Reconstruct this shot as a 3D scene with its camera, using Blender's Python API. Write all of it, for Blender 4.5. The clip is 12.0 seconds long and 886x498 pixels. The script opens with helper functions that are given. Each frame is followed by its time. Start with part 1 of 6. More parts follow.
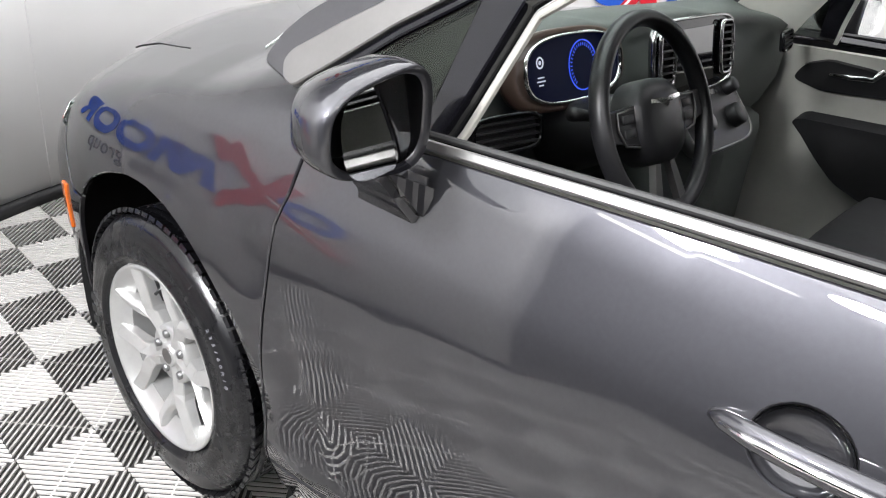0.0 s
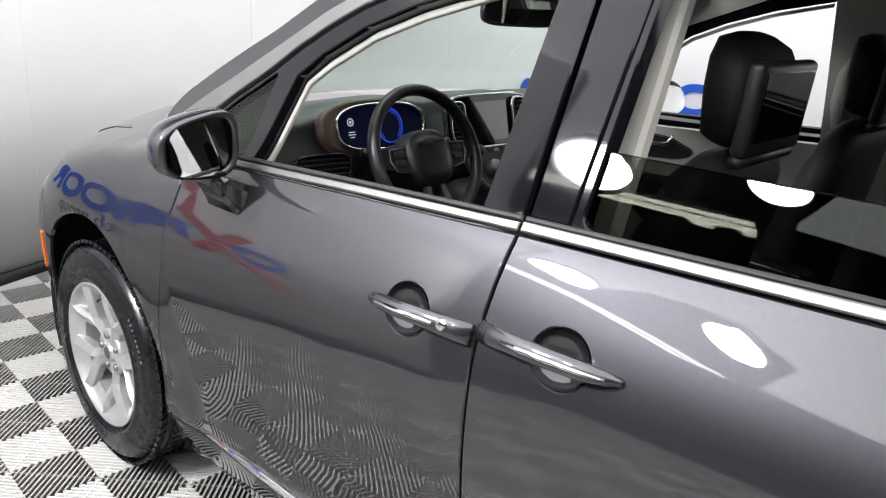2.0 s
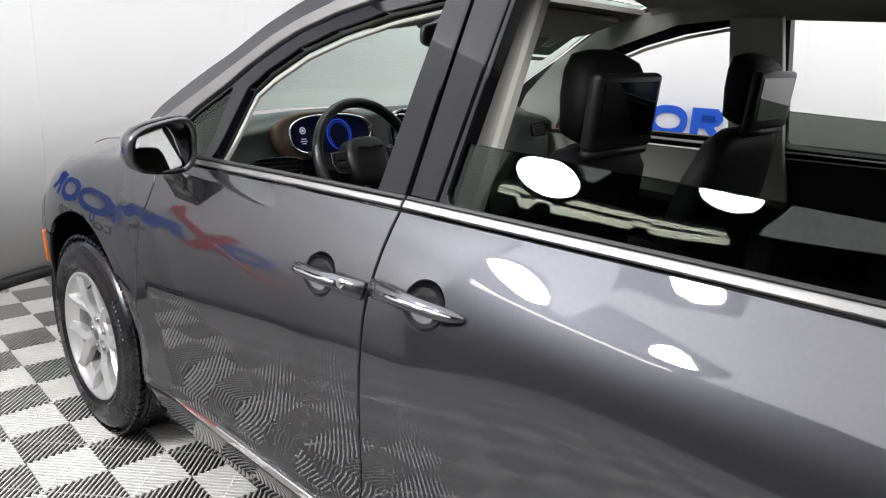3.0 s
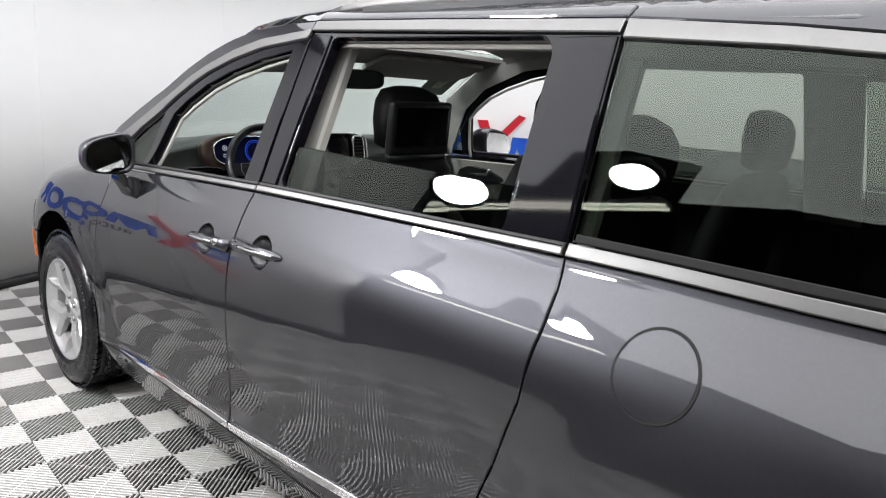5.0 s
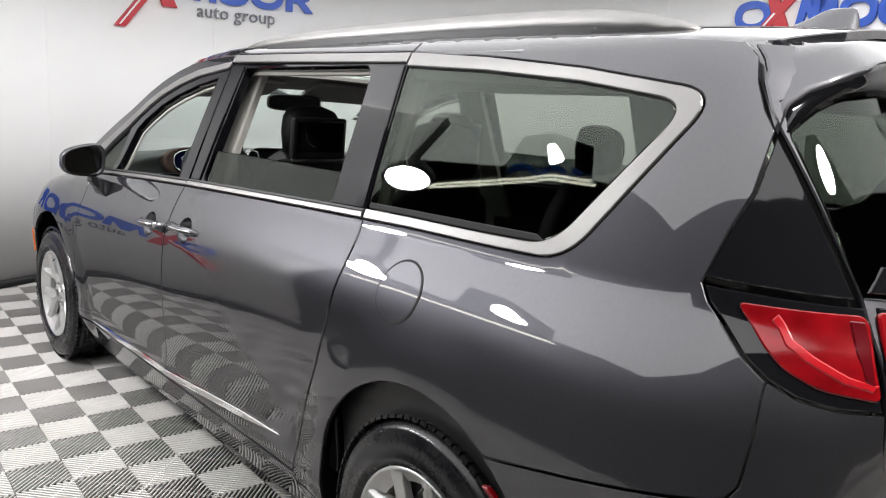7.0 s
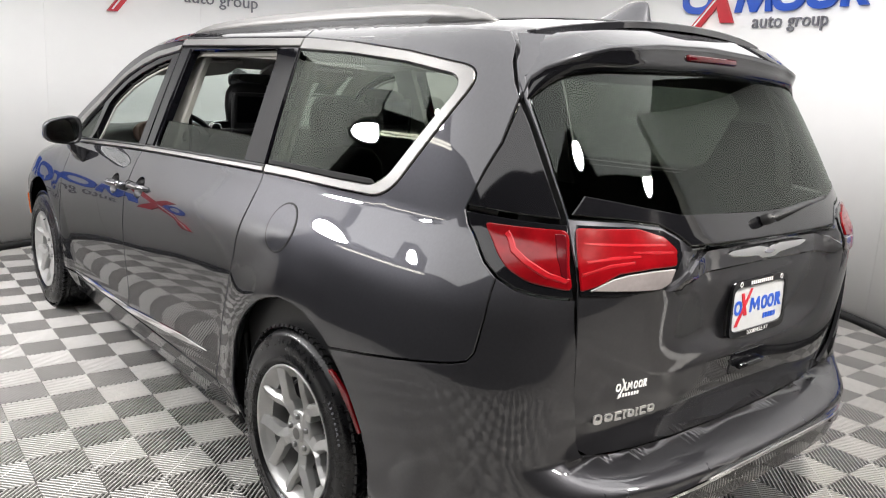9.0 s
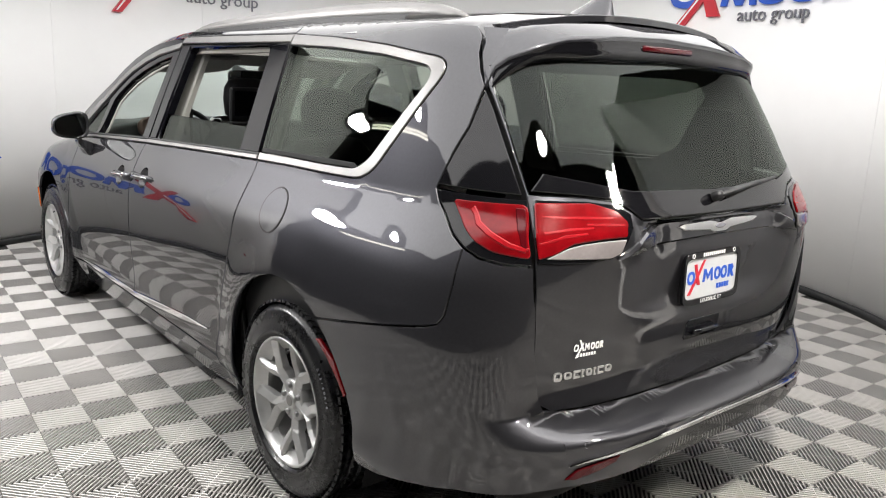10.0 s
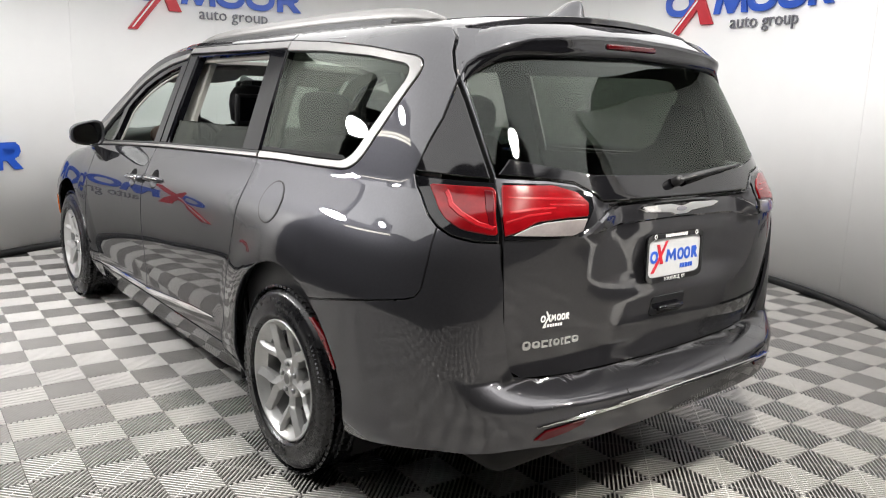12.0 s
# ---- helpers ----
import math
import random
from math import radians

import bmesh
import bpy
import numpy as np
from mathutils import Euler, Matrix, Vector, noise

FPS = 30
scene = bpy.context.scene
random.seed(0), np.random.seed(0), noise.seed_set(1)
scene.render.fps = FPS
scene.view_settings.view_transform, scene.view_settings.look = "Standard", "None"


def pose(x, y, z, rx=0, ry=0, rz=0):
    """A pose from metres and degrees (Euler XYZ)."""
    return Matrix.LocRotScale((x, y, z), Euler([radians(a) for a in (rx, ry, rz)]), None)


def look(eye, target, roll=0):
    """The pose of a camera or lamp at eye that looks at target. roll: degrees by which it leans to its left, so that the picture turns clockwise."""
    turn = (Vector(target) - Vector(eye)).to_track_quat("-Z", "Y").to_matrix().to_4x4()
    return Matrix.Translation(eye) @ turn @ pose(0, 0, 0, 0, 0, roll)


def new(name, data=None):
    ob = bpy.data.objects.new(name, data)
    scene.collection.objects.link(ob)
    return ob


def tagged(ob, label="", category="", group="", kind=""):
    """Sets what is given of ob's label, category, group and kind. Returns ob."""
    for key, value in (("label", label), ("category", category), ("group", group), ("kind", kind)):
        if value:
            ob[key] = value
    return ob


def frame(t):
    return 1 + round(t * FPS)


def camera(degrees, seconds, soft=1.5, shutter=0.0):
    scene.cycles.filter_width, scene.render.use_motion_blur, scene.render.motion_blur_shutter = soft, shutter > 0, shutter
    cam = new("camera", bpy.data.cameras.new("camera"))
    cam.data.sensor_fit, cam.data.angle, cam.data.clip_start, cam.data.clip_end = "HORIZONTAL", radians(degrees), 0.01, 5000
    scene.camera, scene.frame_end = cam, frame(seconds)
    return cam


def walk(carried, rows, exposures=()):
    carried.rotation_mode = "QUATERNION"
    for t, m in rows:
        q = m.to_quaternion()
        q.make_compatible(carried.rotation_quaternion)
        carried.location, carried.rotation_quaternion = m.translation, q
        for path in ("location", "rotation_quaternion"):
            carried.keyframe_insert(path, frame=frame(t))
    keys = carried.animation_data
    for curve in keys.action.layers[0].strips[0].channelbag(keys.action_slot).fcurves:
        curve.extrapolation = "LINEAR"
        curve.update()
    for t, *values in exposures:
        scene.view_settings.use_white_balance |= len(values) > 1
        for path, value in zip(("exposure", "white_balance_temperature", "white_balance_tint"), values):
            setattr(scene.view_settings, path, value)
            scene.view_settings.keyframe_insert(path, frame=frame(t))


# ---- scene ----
cam = camera(59.5, 12.0, soft=1.1)
PATH = [
    (0, (-1.68, 0.084, 1.456), (-0.317, 1.249, 0.57), 5.5),
    (0.5, (-1.795, -0.094, 1.457), (-0.39, 1.089, 0.666), 4.7),
    (1, (-1.819, -0.285, 1.474), (-0.413, 0.937, 0.745), 4.1),
    (1.5, (-1.805, -0.511, 1.481), (-0.399, 0.743, 0.808), 3.6),
    (2, (-1.852, -0.712, 1.486), (-0.456, 0.578, 0.865), 3.4),
    (2.5, (-1.921, -0.919, 1.497), (-0.534, 0.397, 0.91), 3.1),
    (3, (-1.921, -1.122, 1.496), (-0.546, 0.218, 0.935), 3.1),
    (5, (-2.078, -2.038, 1.511), (-0.717, -0.643, 1.063), 3.4),
    (5.5, (-2.074, -2.246, 1.532), (-0.718, -0.843, 1.093), 3.2),
    (6, (-2.136, -2.469, 1.505), (-0.787, -1.05, 1.098), 3.2),
    (6.5, (-2.168, -2.671, 1.526), (-0.834, -1.237, 1.121), 2.8),
    (7, (-2.138, -2.899, 1.497), (-0.82, -1.44, 1.128), 3.4),
    (9, (-2.136, -3.622, 1.507), (-0.862, -2.138, 1.089), 3.4),
    (9.5, (-2.126, -3.75, 1.508), (-0.858, -2.262, 1.086), 3.2),
    (10, (-2.199, -3.842, 1.492), (-0.939, -2.349, 1.067), 2.8),
    (10.5, (-2.255, -3.917, 1.475), (-1.001, -2.416, 1.058), 2.3),
    (11, (-2.275, -3.995, 1.47), (-1.028, -2.488, 1.055), 2.2),
    (11.5, (-2.262, -4.053, 1.453), (-1.023, -2.536, 1.05), 2.1),
    (12, (-2.245, -4.09, 1.435), (-1.015, -2.562, 1.048), 2.0),
]
walk(cam, [(t, look(eye, target, roll)) for t, eye, target, roll in PATH], exposures=[(0.0, 0.63, 6250, 12), (1.5, 0.44, 6250, 12), (3.0, 0.22, 6250, 12), (5.5, 0.13, 6200, 12), (7.2, 0.1, 6350, 12), (12.0, 0.07, 6450, 11)])

# ---- light ----
world = bpy.data.worlds.new("world")
world.use_nodes = True
world.node_tree.nodes["Background"].inputs[0].default_value = (0.6, 0.7, 0.8, 1)
world.node_tree.nodes["Background"].inputs[1].default_value = 0.02
scene.world = world
CANOPY_GLOW, LAMP_GLOW, TUBE_GLOW = 2.3, 250.0, 10.0
scene.view_settings.exposure = 0.0


# ---- materials ----
def material(name, color, rough=0.5, metal=0.0, coat=0.0, coat_rough=0.03, vary=0.0, scale=20.0, bump=0.0, bump_scale=200.0,
             emit=None, glow=0.0, transmission=0.0, ior=1.5, island=0.0, rough_vary=0.0, spec=0.5, coat_ior=1.5, edge=1.0):
    m = bpy.data.materials.new(name)
    m.use_nodes = True
    nt = m.node_tree
    b = nt.nodes["Principled BSDF"]
    b.inputs["Base Color"].default_value = (*color, 1)
    b.inputs["Roughness"].default_value = rough
    b.inputs["Metallic"].default_value = metal
    b.inputs["Coat Weight"].default_value = coat
    b.inputs["Coat Roughness"].default_value = coat_rough
    b.inputs["IOR"].default_value = ior
    b.inputs["Coat IOR"].default_value = coat_ior
    b.inputs["Specular Tint"].default_value = (edge, edge, edge, 1)
    b.inputs["Specular IOR Level"].default_value = spec
    b.inputs["Transmission Weight"].default_value = transmission
    if emit:
        b.inputs["Emission Color"].default_value = (*emit, 1)
        b.inputs["Emission Strength"].default_value = glow
    co = nt.nodes.new("ShaderNodeTexCoord")
    if vary or island:
        n1 = nt.nodes.new("ShaderNodeTexNoise")
        n1.inputs["Scale"].default_value = scale
        n1.inputs["Detail"].default_value = 5
        nt.links.new(co.outputs["Object"], n1.inputs["Vector"])
        n2 = nt.nodes.new("ShaderNodeTexNoise")
        n2.inputs["Scale"].default_value = scale * 0.13
        n2.inputs["Detail"].default_value = 3
        nt.links.new(co.outputs["Object"], n2.inputs["Vector"])
        add = nt.nodes.new("ShaderNodeMath")
        add.operation = "MULTIPLY_ADD"
        nt.links.new(n1.outputs["Fac"], add.inputs[0])
        add.inputs[1].default_value = 0.5
        nt.links.new(n2.outputs["Fac"], add.inputs[2])
        last = add.outputs[0]
        rng = nt.nodes.new("ShaderNodeMapRange")
        rng.inputs["From Min"].default_value, rng.inputs["From Max"].default_value = 0.5, 1.0
        rng.inputs["To Min"].default_value, rng.inputs["To Max"].default_value = 1 - vary, 1 + vary
        nt.links.new(last, rng.inputs["Value"])
        val = rng.outputs[0]
        if island:
            info = nt.nodes.new("ShaderNodeObjectInfo")
            r2 = nt.nodes.new("ShaderNodeMapRange")
            r2.inputs["To Min"].default_value, r2.inputs["To Max"].default_value = 1 - island, 1 + island
            nt.links.new(info.outputs["Random"], r2.inputs["Value"])
            mul = nt.nodes.new("ShaderNodeMath")
            mul.operation = "MULTIPLY"
            nt.links.new(val, mul.inputs[0])
            nt.links.new(r2.outputs[0], mul.inputs[1])
            val = mul.outputs[0]
        hsv = nt.nodes.new("ShaderNodeHueSaturation")
        hsv.inputs["Color"].default_value = (*color, 1)
        nt.links.new(val, hsv.inputs["Value"])
        nt.links.new(hsv.outputs[0], b.inputs["Base Color"])
        if rough_vary:
            r3 = nt.nodes.new("ShaderNodeMapRange")
            r3.inputs["From Min"].default_value, r3.inputs["From Max"].default_value = 0.5, 1.0
            r3.inputs["To Min"].default_value, r3.inputs["To Max"].default_value = rough - rough_vary, rough + rough_vary
            nt.links.new(last, r3.inputs["Value"])
            nt.links.new(r3.outputs[0], b.inputs["Roughness"])
    if bump:
        n3 = nt.nodes.new("ShaderNodeTexNoise")
        n3.inputs["Scale"].default_value = bump_scale
        n3.inputs["Detail"].default_value = 4
        nt.links.new(co.outputs["Object"], n3.inputs["Vector"])
        bp = nt.nodes.new("ShaderNodeBump")
        bp.inputs["Strength"].default_value = bump
        bp.inputs["Distance"].default_value = 0.002
        nt.links.new(n3.outputs["Fac"], bp.inputs["Height"])
        nt.links.new(bp.outputs["Normal"], b.inputs["Normal"])
    return m


def tinted_glass(name, tint, ior=1.5):
    """A pane of real glass; the tint counts once for each of its two faces."""
    m = bpy.data.materials.new(name)
    m.use_nodes = True
    nt = m.node_tree
    nt.nodes.clear()
    out = nt.nodes.new("ShaderNodeOutputMaterial")
    gl = nt.nodes.new("ShaderNodeBsdfGlass")
    gl.inputs["Color"].default_value = (*tint, 1)
    gl.inputs["Roughness"].default_value = 0.0
    gl.inputs["IOR"].default_value = ior
    nt.links.new(gl.outputs[0], out.inputs[0])
    return m


PAINT = material("granite_metallic_paint", (0.051, 0.051, 0.057), 0.42, 0.85, 1.0, 0.02, vary=0.05, scale=900, bump=0.012, bump_scale=1500, coat_ior=1.66, edge=0.15)
BLACK_GLOSS = material("gloss_black_trim", (0.006, 0.006, 0.008), 0.05, vary=0.1, spec=0.38)
BLACK_PLASTIC = material("black_plastic", (0.012, 0.012, 0.013), 0.42, vary=0.15, bump=0.12, bump_scale=700)
PIANO = material("piano_black", (0.005, 0.005, 0.006), 0.04, vary=0.05)
RUBBER = material("black_rubber", (0.014, 0.014, 0.014), 0.55, vary=0.2, bump=0.15, bump_scale=400)
TYRE = material("tyre_rubber", (0.005, 0.005, 0.006), 0.27, vary=0.25, scale=60, bump=0.10, bump_scale=300, spec=0.45, rough_vary=0.08)
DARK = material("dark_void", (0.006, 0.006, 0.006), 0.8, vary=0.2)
SATIN = material("satin_chrome", (0.25, 0.245, 0.24), 0.42, 1.0, vary=0.04, scale=120)
CHROME = material("chrome", (0.75, 0.75, 0.75), 0.06, 1.0, vary=0.03)
ALLOY = material("silver_alloy", (0.50, 0.50, 0.49), 0.34, 0.6, 0.5, 0.05, vary=0.05, scale=300)
GLASS_DARK = tinted_glass("privacy_glass", (0.54, 0.575, 0.535), 1.6)
GLASS_REAR = tinted_glass("privacy_rear_glass", (0.43, 0.455, 0.43), 1.6)
GLASS_CLEAR = tinted_glass("green_clear_glass", (0.90, 0.95, 0.92))
GLASS_SHIELD = tinted_glass("windscreen_glass", (0.90, 0.95, 0.925))
MIRROR = material("mirror_glass", (0.85, 0.86, 0.85), 0.01, 1.0)
PATCH_GREEN = material("grey_green_patch", (0.16, 0.19, 0.165), 0.6, vary=0.15, scale=30)
PATCH_PALE = material("pale_green_patch", (0.30, 0.33, 0.24), 0.6, vary=0.15, scale=40)
WALL_WHITE = material("white_wall_panel", (0.87, 0.865, 0.855), 0.5, vary=0.02, scale=6, bump=0.02, bump_scale=300)
CANOPY = material("white_light_ceiling", (0.8, 0.8, 0.8), 0.6, emit=(1.0, 0.99, 0.97), glow=CANOPY_GLOW)
LAMP = material("lamp_diffuser", (0.9, 0.9, 0.9), 0.5, emit=(1.0, 0.99, 0.97), glow=LAMP_GLOW)
LAMP_WARM = material("warm_lamp_diffuser", (0.8, 0.8, 0.78), 0.5, emit=(1.0, 0.95, 0.86), glow=LAMP_GLOW * 1.8)
TUBE = material("tube_light", (0.9, 0.9, 0.85), 0.5, emit=(1.0, 0.95, 0.8), glow=TUBE_GLOW)
GARAGE = material("dark_garage_wall", (0.030, 0.030, 0.032), 0.8, vary=0.3, scale=3)
CONCRETE = material("concrete", (0.035, 0.034, 0.033), 0.7, vary=0.2, scale=8)
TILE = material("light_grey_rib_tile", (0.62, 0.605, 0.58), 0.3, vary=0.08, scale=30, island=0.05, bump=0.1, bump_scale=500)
# darker copy of TILE for the cells ribbed along the other diagonal
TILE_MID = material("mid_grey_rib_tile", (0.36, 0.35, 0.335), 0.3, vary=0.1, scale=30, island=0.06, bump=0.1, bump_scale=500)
BASEBOARD = material("black_baseboard", (0.012, 0.012, 0.013), 0.45, vary=0.15)
SIGN_BLUE = material("blue_sign_acrylic", (0.015, 0.085, 0.50), 0.3, vary=0.05)
SIGN_RED = material("red_sign_acrylic", (0.50, 0.012, 0.025), 0.3, vary=0.05)
SIGN_GREY = material("grey_sign_acrylic", (0.16, 0.16, 0.18), 0.35, vary=0.05)
PLATE_WHITE = material("dull_white_plate", (0.52, 0.53, 0.54), 0.4, vary=0.06, scale=60)
SIGN_WHITE = material("white_acrylic", (0.8, 0.8, 0.8), 0.35, vary=0.03)
ORANGE = material("amber_marker_lens", (0.75, 0.16, 0.015), 0.15, 0, 0.8, vary=0.1)
RED_LENS = material("red_lamp_lens", (0.15, 0.002, 0.004), 0.14, 0, 0.0, 0.01, vary=0.45, scale=28)
RED_DARK = material("dark_red_lens", (0.06, 0.002, 0.004), 0.12, 0, 0.0, 0.01, vary=0.1, scale=15)
RED_BRIGHT = material("bright_red_lens", (0.27, 0.005, 0.009), 0.2, vary=0.3, scale=60)
CLEAR_LENS = material("clear_lamp_lens", (0.26, 0.235, 0.235), 0.2, 0.2, 0.5, 0.01, vary=0.15, scale=90)
LEATHER = material("black_leather", (0.012, 0.012, 0.013), 0.6, vary=0.15, scale=40, bump=0.25, bump_scale=420, spec=0.25)
WHEEL_LEATHER = material("smooth_black_leather", (0.010, 0.010, 0.011), 0.36, vary=0.2, scale=30, bump=0.12, bump_scale=500, rough_vary=0.08)
TRIM_GREY = material("warm_grey_trim", (0.38, 0.375, 0.34), 0.6, vary=0.06, scale=40, bump=0.1, bump_scale=600)
HEADLINER = material("grey_headliner", (0.34, 0.325, 0.30), 0.9, vary=0.06, scale=60, bump=0.1, bump_scale=900)
DASH = material("dark_grey_dash", (0.07, 0.078, 0.072), 0.5, vary=0.1, scale=50, bump=0.15, bump_scale=500)
BRONZE = material("bronze_trim", (0.10, 0.065, 0.05), 0.35, 0.4, vary=0.1)
SCREEN = material("screen_glass", (0.004, 0.004, 0.006), 0.06, 0, 1.0, 0.01)
CLUSTER = material("instrument_face", (0.003, 0.004, 0.012), 0.5, spec=0.15, emit=(0.01, 0.03, 0.35), glow=0.012)
BLUE_LIGHT = material("blue_gauge_light", (0.01, 0.03, 0.2), 0.3, emit=(0.03, 0.10, 1.0), glow=0.6)
WHITE_LIGHT = material("white_gauge_light", (0.5, 0.5, 0.5), 0.3, emit=(0.8, 0.85, 1.0), glow=0.35)
STEEL = material("brake_steel", (0.30, 0.30, 0.30), 0.4, 0.9, vary=0.15)
CAST = material("cast_iron", (0.05, 0.05, 0.05), 0.6, 0.5, vary=0.2)


# ---- builders ----
def part(name, bm, mat, parent=None, label="", smooth=True):
    me = bpy.data.meshes.new(name)
    if smooth:
        for f in bm.faces:
            f.smooth = True
    bm.to_mesh(me)
    bm.free()
    for m in (mat if isinstance(mat, (list, tuple)) else [mat]):
        me.materials.append(m)
    ob = new(name, me)
    ob.parent = parent
    if label:
        tagged(ob, label)
    return ob


def thing(name, label, category, group="", at=(0, 0, 0), kind=""):
    ob = new(name)
    ob.location = at
    ob.empty_display_size = 0.1
    return tagged(ob, label, category, group, kind)


def box(bm, c, s, bevel=0.0, rot=None, seg=2):
    r = bmesh.ops.create_cube(bm, size=1.0)
    vs = r["verts"]
    bmesh.ops.scale(bm, vec=s, verts=vs)
    if bevel:
        es = list({e for v in vs for e in v.link_edges})
        g = bmesh.ops.bevel(bm, geom=es, offset=bevel, segments=seg, affect="EDGES", profile=0.5)
        vs = list({v for f in g["faces"] for v in f.verts} | {v for v in vs if v.is_valid})
    if rot is not None:
        bmesh.ops.transform(bm, matrix=rot, verts=vs)
    bmesh.ops.translate(bm, vec=c, verts=vs)
    return vs


def lathe(bm, profile, n=48, matrix=None, close=False):
    """Turn (radius, height) points round z; matrix places the result."""
    m = matrix or Matrix()
    rings = []
    for r, h in profile:
        rings.append([bm.verts.new(m @ Vector((r * math.cos(2 * math.pi * k / n), r * math.sin(2 * math.pi * k / n), h))) for k in range(n)])
    if close:
        rings.append(rings[0])
    for a, b in zip(rings, rings[1:]):
        for k in range(n):
            bm.faces.new((a[k], a[(k + 1) % n], b[(k + 1) % n], b[k]))
    return rings


def tube_mesh(bm, pts, r, n=10, caps=True, flat=1.0):
    """A round bar along pts; r is one radius or one for each point."""
    pts = [Vector(p) for p in pts]
    rings, up = [], None
    for i, p in enumerate(pts):
        d = (pts[min(i + 1, len(pts) - 1)] - pts[max(i - 1, 0)]).normalized()
        if up is None:
            up = Vector((0, 0, 1)) if abs(d.z) < 0.9 else Vector((1, 0, 0))
        s = d.cross(up).normalized()
        up = s.cross(d).normalized()
        rr = r[i] if isinstance(r, (list, tuple)) else r
        rings.append([bm.verts.new(p + rr * (math.cos(2 * math.pi * k / n) * s + flat * math.sin(2 * math.pi * k / n) * up)) for k in range(n)])
    for a, b in zip(rings, rings[1:]):
        for k in range(n):
            bm.faces.new((a[k], a[(k + 1) % n], b[(k + 1) % n], b[k]))
    if caps:
        bm.faces.new(rings[0][::-1])
        bm.faces.new(rings[-1])
    return rings


def slab(bm, pts, depth, m=None):
    """A plate: a flat outline in x, y, raised from 0 to depth in z, placed by m."""
    m = m or Matrix()
    lo = [bm.verts.new(m @ Vector((x, y, 0))) for x, y in pts]
    hi = [bm.verts.new(m @ Vector((x, y, depth))) for x, y in pts]
    n = len(pts)
    bm.faces.new(hi)
    bm.faces.new(lo[::-1])
    for k in range(n):
        bm.faces.new((lo[k], lo[(k + 1) % n], hi[(k + 1) % n], hi[k]))


def ring_slab(bm, outer, inner, depth, m=None):
    m = m or Matrix()
    n = len(outer)
    v = [[bm.verts.new(m @ Vector((x, y, z))) for x, y in loop] for loop, z in ((outer, 0), (outer, depth), (inner, depth), (inner, 0))]
    for a, b in zip(v, v[1:] + v[:1]):
        for k in range(n):
            bm.faces.new((a[k], a[(k + 1) % n], b[(k + 1) % n], b[k]))


def oval(cx, cy, rx, ry, n=32, power=2.0):
    out = []
    for k in range(n):
        t = 2 * math.pi * k / n
        c, s = math.cos(t), math.sin(t)
        out.append((cx + rx * math.copysign(abs(c) ** (2 / power), c), cy + ry * math.copysign(abs(s) ** (2 / power), s)))
    return out


def words(text, size, depth, mat, parent, m, name="lettering", label="", align="CENTER"):
    cu = bpy.data.curves.new(name, "FONT")
    cu.body, cu.size, cu.extrude, cu.align_x = text, size, depth, align
    cu.resolution_u = 2
    tmp = new(name + "_source", cu)
    dg = bpy.context.evaluated_depsgraph_get()
    me = bpy.data.meshes.new_from_object(tmp.evaluated_get(dg))
    bpy.data.objects.remove(tmp)
    bpy.data.curves.remove(cu)
    me.materials.clear()
    me.materials.append(mat)
    me.transform(m)
    ob = new(name, me)
    ob.parent = parent
    if label:
        tagged(ob, label)
    return ob


# ---- the round white booth ----
CX, CY, RW = 0.55, 0.10, 3.45
WALL_TOP, CANOPY_Z = 2.78, 2.80
ARC_FROM, ARC_TO = -84, 156


def wall_point(deg, z, r=RW):
    return Vector((CX + r * math.cos(radians(deg)), CY + r * math.sin(radians(deg)), z))


